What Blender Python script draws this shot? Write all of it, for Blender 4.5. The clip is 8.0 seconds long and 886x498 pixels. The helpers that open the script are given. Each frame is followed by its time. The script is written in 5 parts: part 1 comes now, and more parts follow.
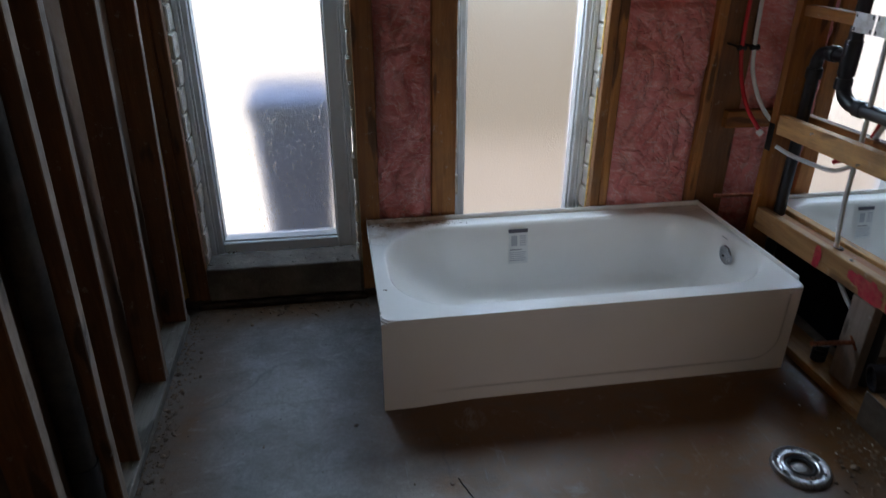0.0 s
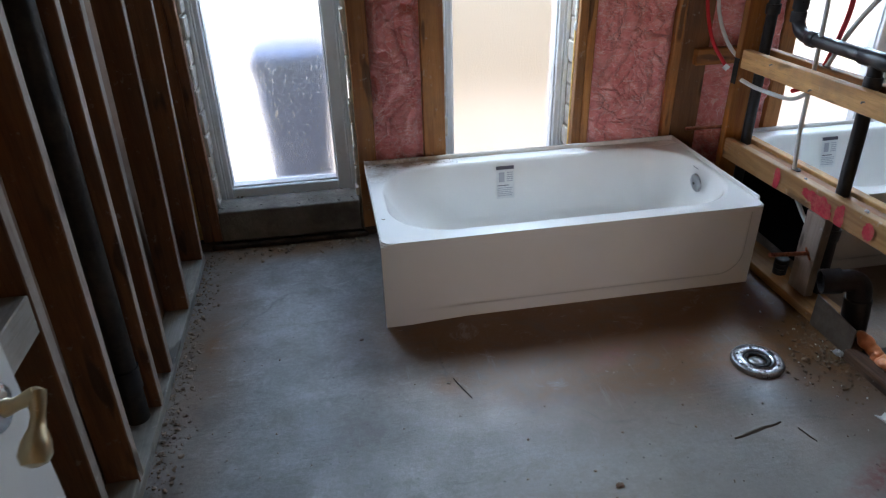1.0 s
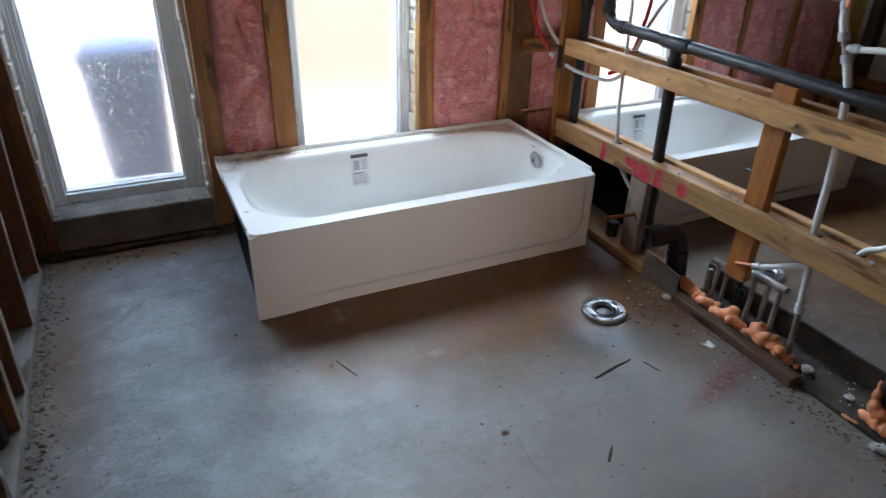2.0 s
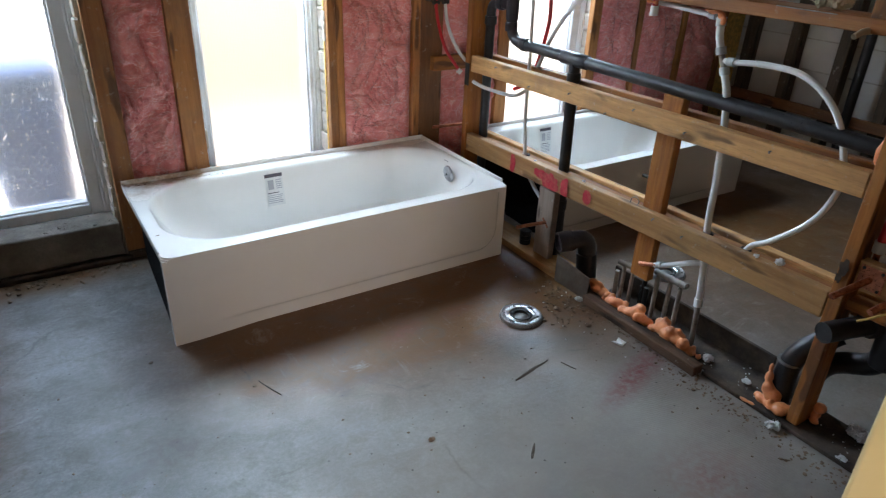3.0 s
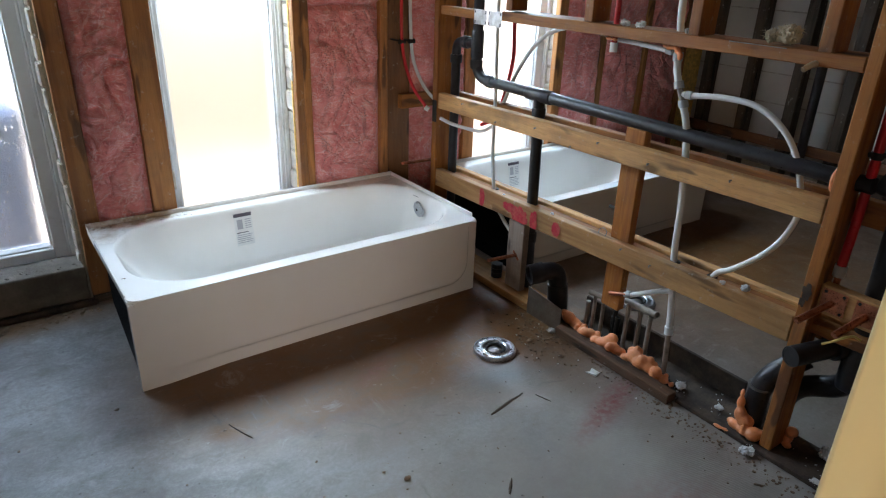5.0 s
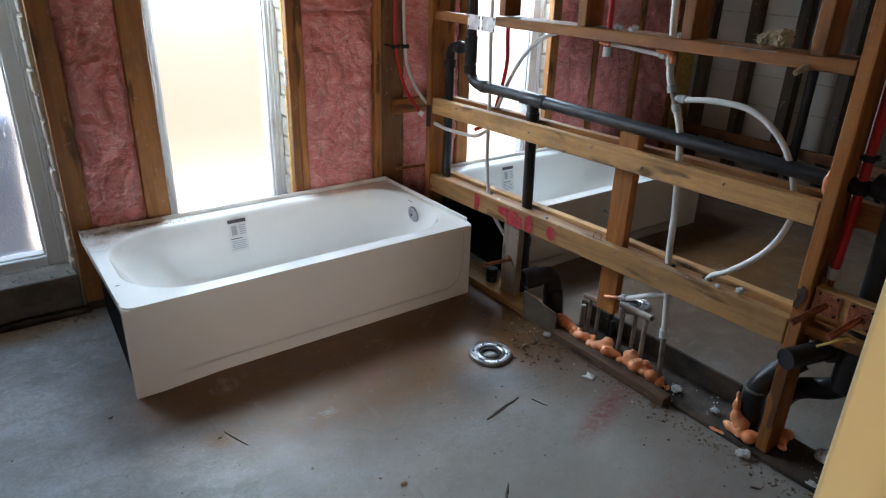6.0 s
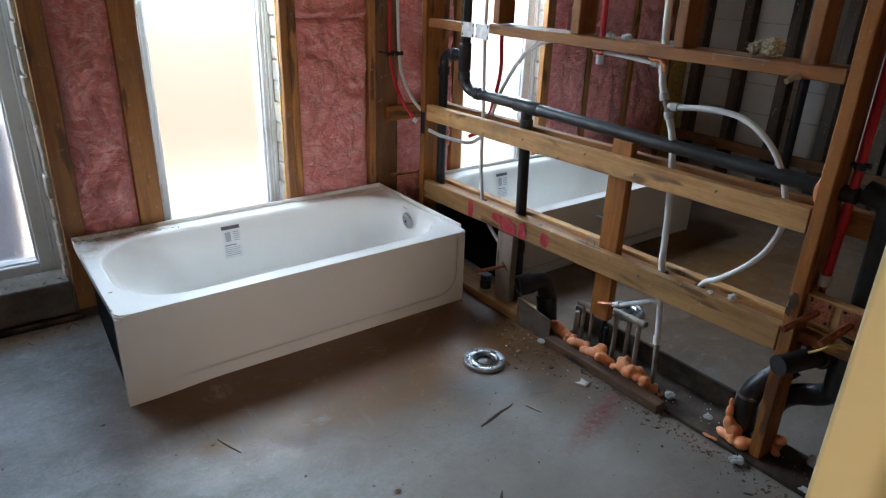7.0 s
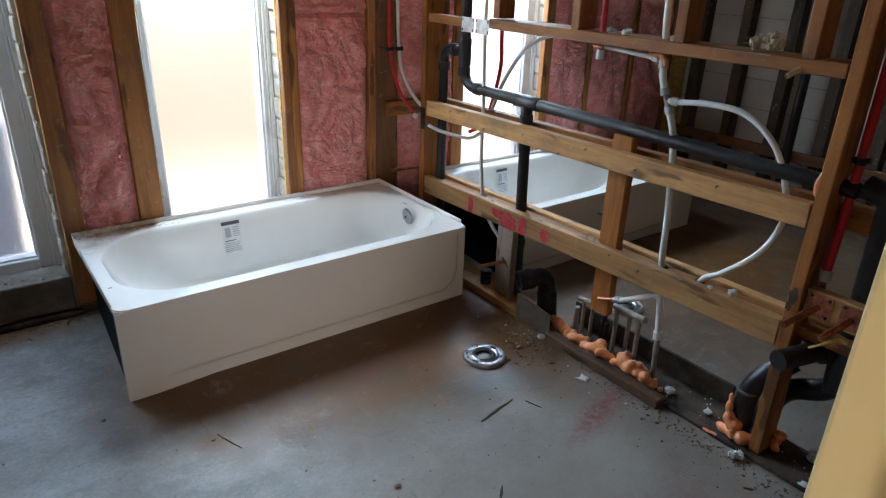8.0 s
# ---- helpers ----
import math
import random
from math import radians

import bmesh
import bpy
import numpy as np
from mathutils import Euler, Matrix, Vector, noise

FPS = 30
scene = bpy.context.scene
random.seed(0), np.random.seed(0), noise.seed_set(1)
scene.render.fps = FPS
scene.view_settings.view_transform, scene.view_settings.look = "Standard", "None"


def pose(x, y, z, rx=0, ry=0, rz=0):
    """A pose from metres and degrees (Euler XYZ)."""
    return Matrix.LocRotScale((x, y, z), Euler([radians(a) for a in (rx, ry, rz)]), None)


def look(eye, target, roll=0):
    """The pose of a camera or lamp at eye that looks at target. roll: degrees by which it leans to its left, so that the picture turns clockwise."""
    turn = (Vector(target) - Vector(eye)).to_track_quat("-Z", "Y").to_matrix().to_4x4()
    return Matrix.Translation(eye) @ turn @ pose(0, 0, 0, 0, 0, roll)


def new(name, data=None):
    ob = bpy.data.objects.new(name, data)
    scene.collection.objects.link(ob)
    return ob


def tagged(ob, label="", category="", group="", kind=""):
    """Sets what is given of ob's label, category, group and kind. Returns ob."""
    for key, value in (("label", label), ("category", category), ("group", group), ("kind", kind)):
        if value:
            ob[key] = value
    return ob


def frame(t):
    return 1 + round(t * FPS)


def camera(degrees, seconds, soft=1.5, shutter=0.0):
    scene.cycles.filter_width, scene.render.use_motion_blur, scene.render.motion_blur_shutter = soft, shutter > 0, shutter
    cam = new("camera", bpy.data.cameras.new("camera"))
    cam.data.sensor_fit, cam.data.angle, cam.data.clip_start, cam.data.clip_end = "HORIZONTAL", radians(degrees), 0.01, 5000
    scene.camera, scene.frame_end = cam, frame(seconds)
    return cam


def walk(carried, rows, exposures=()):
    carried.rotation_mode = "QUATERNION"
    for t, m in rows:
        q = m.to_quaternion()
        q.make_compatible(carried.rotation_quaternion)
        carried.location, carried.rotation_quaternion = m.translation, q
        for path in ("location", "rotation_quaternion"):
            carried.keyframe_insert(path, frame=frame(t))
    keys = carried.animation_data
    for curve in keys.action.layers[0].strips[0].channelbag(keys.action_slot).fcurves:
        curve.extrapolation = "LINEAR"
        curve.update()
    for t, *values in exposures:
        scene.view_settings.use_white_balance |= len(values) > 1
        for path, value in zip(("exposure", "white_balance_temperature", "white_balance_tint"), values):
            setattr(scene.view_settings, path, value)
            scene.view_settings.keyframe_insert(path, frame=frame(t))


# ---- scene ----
cam = camera(67.4, 8.0, soft=1.15, shutter=0.4)
PATH = [
    (0, (-0.107, -1.826, 1.531), (0.191, -0.059, 0.644), 0.4),
    (0.5, (-0.065, -2.015, 1.485), (0.21, -0.26, 0.561), -1.6),
    (1, (-0.128, -2.106, 1.51), (0.163, -0.382, 0.538), -1.4),
    (1.5, (-0.246, -2.14, 1.495), (0.322, -0.489, 0.523), 0.1),
    (2, (-0.281, -2.172, 1.492), (0.48, -0.599, 0.52), 1.5),
    (3.3, (-0.305, -2.232, 1.499), (0.711, -0.759, 0.604), 2.5),
    (3.5, (-0.305, -2.238, 1.502), (0.72, -0.762, 0.623), 2.5),
    (4, (-0.298, -2.239, 1.501), (0.75, -0.76, 0.657), 2.3),
    (4.5, (-0.298, -2.23, 1.497), (0.765, -0.752, 0.669), 2.1),
    (6, (-0.298, -2.225, 1.497), (0.792, -0.754, 0.692), 1.8),
    (6.5, (-0.292, -2.228, 1.495), (0.802, -0.756, 0.696), 1.7),
    (7, (-0.297, -2.227, 1.502), (0.81, -0.76, 0.713), 2.0),
    (7.5, (-0.302, -2.225, 1.502), (0.813, -0.764, 0.713), 1.9),
    (8, (-0.298, -2.227, 1.498), (0.807, -0.764, 0.699), 2.0),
]
EXPOSURES = [(0.0, 1.64, 6650, 17), (0.5, 2.14, 6600, 17), (1.0, 2.6, 6550, 17), (1.5, 2.84, 6600, 17), (2.0, 3.0, 6650, 16),
             (3.5, 3.12, 6900, 15), (6.0, 2.93, 6900, 15), (8.0, 2.9, 6850, 15)]
walk(cam, [(t, look(eye, target, roll)) for t, eye, target, roll in PATH], EXPOSURES)

# ---- world and light ----
world = bpy.data.worlds.new("sky")
scene.world = world
world.use_nodes = True
wn = world.node_tree.nodes
sky = wn.new("ShaderNodeTexSky")
sky.sky_type = "NISHITA"
sky.sun_disc = False
sky.sun_elevation, sky.sun_rotation = radians(45), radians(267)
world.node_tree.links.new(sky.outputs[0], wn["Background"].inputs[0])
wn["Background"].inputs[1].default_value = 0.15

sun = new("sun", bpy.data.lights.new("sun", "SUN"))
sun.data.energy, sun.data.angle, sun.data.color = 3.0, radians(0.5), (1.0, 0.95, 0.88)
sun.matrix_world = look((-8, -0.4, 8), (0, 0, 0))
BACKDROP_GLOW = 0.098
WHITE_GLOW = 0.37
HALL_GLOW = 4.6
SKY_PANEL = 2.75

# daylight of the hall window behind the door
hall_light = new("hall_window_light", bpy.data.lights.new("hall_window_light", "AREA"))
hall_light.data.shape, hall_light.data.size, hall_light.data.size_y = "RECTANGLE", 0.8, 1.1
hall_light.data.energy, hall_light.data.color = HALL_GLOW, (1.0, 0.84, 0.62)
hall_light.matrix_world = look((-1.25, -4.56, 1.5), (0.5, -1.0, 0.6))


# skylight falling through the upper part of each window
for wx, share, tone in ((-0.378, 0.52, (0.47, 0.75, 1.0)), (0.717, 1.35, (0.58, 0.81, 1.0)), (2.452, 1.6, (0.55, 0.79, 1.0))):
    lamp = new("window_skylight", bpy.data.lights.new("window_skylight", "AREA"))
    lamp.data.shape, lamp.data.size, lamp.data.size_y = "RECTANGLE", 0.50, 0.52
    lamp.data.energy, lamp.data.color = SKY_PANEL * share, tone
    lamp.matrix_world = look((wx, 1.085, 1.70), (wx, 0.3, 0.85))


# ---- materials ----
class Mat:
    """A node material under construction."""

    def __init__(self, name, rough=0.6, metal=0.0, color=(0.5, 0.5, 0.5), spec=0.5):
        self.m = bpy.data.materials.new(name)
        self.m.use_nodes = True
        self.t = self.m.node_tree
        self.b = self.t.nodes["Principled BSDF"]
        self.b.inputs["Roughness"].default_value = rough
        self.b.inputs["Metallic"].default_value = metal
        self.b.inputs["Base Color"].default_value = (*color, 1)
        self.b.inputs["Specular IOR Level"].default_value = spec
        self.co = self.t.nodes.new("ShaderNodeTexCoord").outputs["Object"]
        self.height = None

    def link(self, a, b):
        self.t.links.new(a, b)

    def mapped(self, scale=(1, 1, 1), loc=(0, 0, 0), rot=(0, 0, 0)):
        n = self.t.nodes.new("ShaderNodeMapping")
        n.inputs["Scale"].default_value, n.inputs["Location"].default_value, n.inputs["Rotation"].default_value = scale, loc, rot
        self.link(self.co, n.inputs[0])
        return n.outputs[0]

    def noise(self, scale, detail=4, rough=0.55, vec=None, distort=0.0):
        n = self.t.nodes.new("ShaderNodeTexNoise")
        n.inputs["Scale"].default_value, n.inputs["Detail"].default_value = scale, detail
        n.inputs["Roughness"].default_value, n.inputs["Distortion"].default_value = rough, distort
        self.link(vec if vec is not None else self.co, n.inputs["Vector"])
        return n.outputs[0]

    def wave(self, scale, vec, distort=4.0, detail=2, direction="X"):
        n = self.t.nodes.new("ShaderNodeTexWave")
        n.bands_direction = direction
        n.inputs["Scale"].default_value, n.inputs["Distortion"].default_value, n.inputs["Detail"].default_value = scale, distort, detail
        self.link(vec, n.inputs["Vector"])
        return n.outputs["Fac"]

    def ramp(self, fac, *stops):
        n = self.t.nodes.new("ShaderNodeValToRGB")
        e = n.color_ramp.elements
        while len(e) < len(stops):
            e.new(0.5)
        for i, (p, c) in enumerate(stops):
            c = (c, c, c) if isinstance(c, (int, float)) else c
            e[i].position, e[i].color = p, (*c, 1)
        self.link(fac, n.inputs[0])
        return n.outputs[0]

    def mix(self, fac, a, b, kind="MIX"):
        n = self.t.nodes.new("ShaderNodeMix")
        n.data_type, n.blend_type = "RGBA", kind
        for sock, v in ((n.inputs[0], fac), (n.inputs[6], a), (n.inputs[7], b)):
            if isinstance(v, (int, float)):
                sock.default_value = v
            elif isinstance(v, tuple):
                sock.default_value = (*v, 1)
            else:
                self.link(v, sock)
        return n.outputs[2]

    def math(self, op, a, b=0.0, c=None):
        n = self.t.nodes.new("ShaderNodeMath")
        n.operation = op
        for sock, v in zip(n.inputs, (a, b, c)):
            if isinstance(v, (int, float)):
                sock.default_value = v
            elif v is not None:
                self.link(v, sock)
        return n.outputs[0]

    def random(self):
        return self.t.nodes.new("ShaderNodeObjectInfo").outputs["Random"]

    def blob(self, x, y, rx, ry, turn=0.0):
        """1 at a spot of the floor, falling to 0 at its rim."""
        n = self.t.nodes.new("ShaderNodeMapping")
        n.vector_type = "TEXTURE"
        n.inputs["Location"].default_value, n.inputs["Scale"].default_value = (x, y, 0), (rx, ry, 1)
        n.inputs["Rotation"].default_value = (0, 0, radians(turn))
        self.link(self.co, n.inputs[0])
        g = self.t.nodes.new("ShaderNodeTexGradient")
        g.gradient_type = "SPHERICAL"
        self.link(n.outputs[0], g.inputs[0])
        return g.outputs["Fac"]

    def color(self, v):
        self.link(v, self.b.inputs["Base Color"])

    def rough(self, v):
        self.link(v, self.b.inputs["Roughness"])

    def bump(self, h, strength=0.3, dist=0.01):
        n = self.t.nodes.new("ShaderNodeBump")
        n.inputs["Strength"].default_value, n.inputs["Distance"].default_value = strength, dist
        self.link(h, n.inputs["Height"])
        if self.height is not None:
            self.link(self.height, n.inputs["Normal"])
        self.height = n.outputs[0]
        self.link(self.height, self.b.inputs["Normal"])


def wood(name, axis, light, dark, rough=0.65, dirt=0.22):
    """Sawn softwood with its grain along one axis."""
    m = Mat(name, rough)
    s = [14.0, 14.0, 14.0]
    s["xyz".index(axis)] = 0.9
    rnd = m.random()
    n = m.t.nodes.new("ShaderNodeVectorMath")
    n.operation = "ADD"
    comb = m.t.nodes.new("ShaderNodeCombineXYZ")
    for i, k in enumerate((13.0, 29.0, 7.0)):
        m.link(m.math("MULTIPLY", rnd, k), comb.inputs[i])
    m.link(m.co, n.inputs[0])
    m.link(comb.outputs[0], n.inputs[1])
    m.co = n.outputs[0]
    v = m.mapped(tuple(s))
    rings = m.noise(1.6, 3, 0.5, v, 1.2)
    fine = m.noise(9.0, 4, 0.6, v)
    g = m.ramp(rings, (0.3, dark), (0.55, light), (0.75, tuple(c * 1.12 for c in light)))
    g = m.mix(m.math("MULTIPLY", fine, 0.45), g, dark)
    tone = m.ramp(rnd, (0.0, 0.72), (1.0, 1.12))
    g = m.mix(1.0, g, tone, "MULTIPLY")
    knots = m.noise(2.3, 2, 0.5, m.mapped(tuple(c * 0.35 + 1.2 for c in s)))
    g = m.mix(m.ramp(knots, (0.62, 0.0), (0.68, 0.85)), g, tuple(c * 0.3 for c in dark))
    streak = m.noise(26.0, 5, 0.7, m.mapped(tuple(c * 0.6 for c in s)))
    g = m.mix(m.ramp(streak, (0.52, 0.0), (0.64, 0.4)), g, tuple(c * 0.7 for c in dark))
    grime = m.noise(5.0, 6, 0.7)
    g = m.mix(m.ramp(grime, (0.46, 0.0), (0.66, dirt)), g, (0.09, 0.07, 0.055))
    scuff = m.noise(31.0, 4, 0.7, m.mapped(loc=(3, 8, 2)))
    g = m.mix(m.ramp(scuff, (0.62, 0.0), (0.70, dirt)), g, (0.55, 0.50, 0.44))
    m.color(g)
    m.rough(m.ramp(fine, (0.3, rough - 0.12), (0.7, rough + 0.15)))
    m.bump(fine, 0.25, 0.002)
    m.bump(rings, 0.2, 0.002)
    return m.m


PINE_L, PINE_D = (0.45, 0.160, 0.024), (0.27, 0.080, 0.011)
pine = {a: wood("pine_" + a, a, PINE_L, PINE_D) for a in "xyz"}
pine_pale = {a: wood("pale_pine_" + a, a, (0.64, 0.345, 0.13), (0.43, 0.20, 0.066), dirt=0.32) for a in "xyz"}
pine_red = {a: wood("stud_wood_" + a, a, (0.29, 0.122, 0.042), (0.16, 0.062, 0.022), dirt=0.3) for a in "xyz"}
M_KERB = wood("kerb_wood", "y", (0.17, 0.080, 0.040), (0.065, 0.032, 0.018), 0.8, 0.35)
M_GREYSTUD = wood("grey_stud_wood", "z", (0.50, 0.39, 0.32), (0.34, 0.25, 0.20), 0.8, 0.4)
M_STUDEDGE = wood("pale_stud_edge", "z", (0.46, 0.37, 0.31), (0.30, 0.22, 0.17), 0.9, 0.4)
M_DUSTWOOD = wood("dusty_wood", "y", (0.40, 0.36, 0.31), (0.27, 0.23, 0.19), 0.85, 0.4)
# stud wood lightened to make up for the backlight on the window wall
pine_tan = {a: wood("tan_stud_wood_" + a, a, (0.50, 0.205, 0.055), (0.31, 0.115, 0.03), dirt=0.3) for a in "z"}
wood_dark = {a: wood("dark_wood_" + a, a, (0.10, 0.07, 0.045), (0.045, 0.03, 0.02), 0.75, 0.5) for a in "xyz"}


def plain(name, color, rough=0.5, metal=0.0, vary=0.25, scale=9.0, bump=0.15, dist=0.003, dirt=None, dirt_at=0.6):
    m = Mat(name, rough, metal)
    n = m.noise(scale, 5, 0.6)
    f = m.noise(scale * 9, 4, 0.6)
    c = m.ramp(n, (0.3, tuple(v * (1 - vary) for v in color)), (0.7, tuple(min(1, v * (1 + vary * 0.6)) for v in color)))
    if dirt:
        d = m.noise(scale * 0.6, 6, 0.7, m.mapped(loc=(3.1, 1.7, 5.2)))
        c = m.mix(m.ramp(d, (dirt_at - 0.1, 0.0), (dirt_at + 0.12, 0.7)), c, dirt)
    m.color(c)
    m.rough(m.ramp(f, (0.3, max(0.03, rough - 0.1)), (0.7, min(1, rough + 0.12))))
    if bump:
        m.bump(f, bump, dist)
    return m.m


def concrete_floor():
    m = Mat("concrete_floor", 0.45)
    big = m.noise(0.8, 6, 0.65)
    mid = m.noise(4.5, 7, 0.7, distort=0.4)
    fine = m.noise(70, 6, 0.75)
    c = m.ramp(big, (0.3, (0.165, 0.152, 0.140)), (0.7, (0.245, 0.232, 0.218)))
    c = m.mix(m.ramp(mid, (0.44, 0.0), (0.66, 0.75)), c, (0.30, 0.29, 0.278))
    c = m.mix(m.ramp(m.noise(2.2, 7, 0.72, m.mapped(loc=(4, 2, 0))), (0.52, 0.0), (0.68, 0.7)), c, (0.085, 0.062, 0.044))
    c = m.mix(m.ramp(fine, (0.42, 0.28), (0.60, 0.0)), c, (0.06, 0.052, 0.045))
    # tub's shade painted brown into the floor, more brown by walls and far room
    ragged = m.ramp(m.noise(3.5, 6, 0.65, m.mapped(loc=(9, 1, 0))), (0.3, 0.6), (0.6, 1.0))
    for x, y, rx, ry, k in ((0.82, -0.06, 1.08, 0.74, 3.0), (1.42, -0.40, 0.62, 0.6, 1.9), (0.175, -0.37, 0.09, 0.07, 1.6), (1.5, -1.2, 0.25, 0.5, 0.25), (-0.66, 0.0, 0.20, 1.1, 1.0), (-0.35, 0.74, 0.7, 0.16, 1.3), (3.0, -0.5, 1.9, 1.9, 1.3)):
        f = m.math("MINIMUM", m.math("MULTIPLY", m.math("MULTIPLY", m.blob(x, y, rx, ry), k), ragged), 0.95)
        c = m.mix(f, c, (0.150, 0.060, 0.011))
    blot = m.noise(6.5, 7, 0.75, m.mapped((1, 1.6, 1), (2, 7, 0), (0, 0, 0.5)), 0.8)
    c = m.mix(m.ramp(blot, (0.50, 0.0), (0.62, 0.45)), c, (0.105, 0.078, 0.056))
    c = m.mix(m.ramp(blot, (0.30, 0.4), (0.42, 0.0)), c, (0.36, 0.345, 0.325))
    # pale cement smears, long scratches
    smear = m.noise(1.0, 6, 0.75, m.mapped((26, 3.0, 1), rot=(0, 0, 0.45)))
    c = m.mix(m.ramp(smear, (0.60, 0.0), (0.70, 0.18)), c, (0.34, 0.335, 0.33))
    smear2 = m.noise(1.0, 6, 0.75, m.mapped((3.5, 34, 1), rot=(0, 0, -0.25)))
    c = m.mix(m.ramp(smear2, (0.62, 0.0), (0.72, 0.45)), c, (0.07, 0.06, 0.052))
    flecks = m.noise(19, 3, 0.6, m.mapped((1, 2.2, 1), rot=(0, 0, 0.7)))
    c = m.mix(m.ramp(flecks, (0.69, 0.0), (0.73, 0.35)), c, (0.40, 0.39, 0.38))
    # concrete painted paler towards the doorway in place of more hall light
    door_pale = m.math("MULTIPLY", m.blob(1.0, -1.45, 1.25, 1.0), m.ramp(m.noise(2.6, 6, 0.7, m.mapped(loc=(1, 9, 0))), (0.3, 0.5), (0.6, 1.0)))
    c = m.mix(m.math("MINIMUM", m.math("MULTIPLY", door_pale, 1.3), 0.7), c, (0.38, 0.345, 0.31))
    # grey ring patch beside the flange
    c = m.mix(m.math("MULTIPLY", m.blob(1.18, -0.63, 0.26, 0.16, -25), 0.8), c, (0.085, 0.092, 0.10))
    # red marking chalk
    grit = m.ramp(m.noise(40, 3), (0.35, 0.25), (0.6, 0.9))
    for x, y, rx, ry, a, k in ((1.40, -0.98, 0.34, 0.07, 18, 1.2), (0.78, -0.33, 0.16, 0.07, 30, 0.5), (1.2, -1.45, 0.22, 0.18, 0, 0.6), (1.05, -0.3, 0.12, 0.05, 10, 0.35)):
        c = m.mix(m.math("MULTIPLY", m.math("MULTIPLY", m.blob(x, y, rx, ry, a), k), grit), c, (0.24, 0.06, 0.06))
    # specks of dirt
    v = m.t.nodes.new("ShaderNodeTexVoronoi")
    v.inputs["Scale"].default_value = 17
    m.link(m.co, v.inputs["Vector"])
    c = m.mix(m.ramp(v.outputs["Distance"], (0.045, 0.7), (0.08, 0.0)), c, (0.05, 0.038, 0.028))
    # hairline cracks
    k = m.t.nodes.new("ShaderNodeTexVoronoi")
    k.feature = "DISTANCE_TO_EDGE"
    k.inputs["Scale"].default_value = 1.1
    wob = m.t.nodes.new("ShaderNodeMix")
    wob.data_type = "VECTOR"
    wob.inputs[0].default_value = 0.12
    nz = m.t.nodes.new("ShaderNodeTexNoise")
    nz.inputs["Scale"].default_value, nz.inputs["Detail"].default_value = 5.0, 5.0
    m.link(m.co, nz.inputs["Vector"])
    m.link(m.co, wob.inputs[4])
    m.link(nz.outputs["Color"], wob.inputs[5])
    m.link(wob.outputs[1], k.inputs["Vector"])
    crack = m.math("MULTIPLY", m.ramp(k.outputs["Distance"], (0.0, 0.8), (0.006, 0.0)), m.ramp(m.noise(2.0, 3), (0.53, 0.0), (0.62, 0.55)))
    c = m.mix(crack, c, (0.045, 0.04, 0.035))
    m.color(c)
    m.rough(m.ramp(mid, (0.32, 0.60), (0.65, 0.36)))
    m.bump(fine, 0.45, 0.002)
    m.bump(mid, 0.4, 0.006)
    # swept trowel arcs near the wet wall
    ring = m.t.nodes.new("ShaderNodeTexWave")
    ring.wave_type, ring.rings_direction = "RINGS", "Z"
    ring.inputs["Scale"].default_value, ring.inputs["Distortion"].default_value, ring.inputs["Detail"].default_value = 30.0, 3.0, 4.0
    m.link(m.mapped(loc=(-0.55, 1.75, 0)), ring.inputs["Vector"])
    arcs = m.math("MULTIPLY", ring.outputs["Fac"], m.ramp(m.blob(1.42, -1.3, 0.34, 0.42), (0.0, 0.0), (0.5, 1.0)))
    m.bump(arcs, 0.16, 0.003)
    # broom marks
    m.bump(m.noise(1.0, 4, 0.6, m.mapped((6, 90, 1), rot=(0, 0, 0.6))), 0.16, 0.003)
    return m.m


def insulation():
    m = Mat("pink_glass_wool", 0.95, spec=0.1)
    a = m.noise(8, 7, 0.7, distort=1.6)
    b = m.noise(60, 6, 0.8, distort=1.5)
    wisp = m.noise(14, 6, 0.75, m.mapped((1.0, 1.0, 2.2)), 3.5)
    c = m.ramp(a, (0.25, (0.64, 0.16, 0.145)), (0.5, (0.82, 0.27, 0.25)), (0.75, (0.92, 0.43, 0.40)))
    c = m.mix(m.ramp(wisp, (0.52, 0.0), (0.66, 0.8)), c, (0.90, 0.60, 0.56))
    c = m.mix(m.ramp(b, (0.40, 0.1), (0.6, 0.0)), c, (0.48, 0.13, 0.12))
    # pale torn fibres, and shade in the creases painted as darker lines
    strand = m.noise(3.6, 4, 0.55, m.mapped((1.0, 1.0, 1.5), (4, 1, 2)), 2.6)
    c = m.mix(m.ramp(strand, (0.488, 0.0), (0.503, 0.6), (0.52, 0.0)), c, (0.93, 0.66, 0.62))
    cleft = m.noise(2.4, 3, 0.5, m.mapped((1.0, 1.0, 1.8), (1, 6, 3)), 2.2)
    patchy = m.ramp(m.noise(5, 3, 0.5, m.mapped(loc=(7, 3, 9))), (0.45, 0.0), (0.62, 1.0))
    c = m.mix(m.math("MULTIPLY", m.ramp(cleft, (0.48, 0.0), (0.50, 0.28), (0.52, 0.0)), patchy), c, (0.44, 0.10, 0.085))
    c = m.mix(m.ramp(m.noise(3.0, 5, 0.7, m.mapped(loc=(2, 5, 1))), (0.56, 0.0), (0.72, 0.4)), c, (0.36, 0.11, 0.05))
    m.color(c)
    m.b.inputs["Sheen Weight"].default_value = 0.3
    m.bump(b, 0.4, 0.006)
    m.bump(wisp, 0.5, 0.02)
    m.bump(m.ramp(cleft, (0.43, 1.0), (0.50, 0.0), (0.57, 1.0)), 0.35, 0.025)
    m.bump(a, 0.4, 0.03)
    return m.m


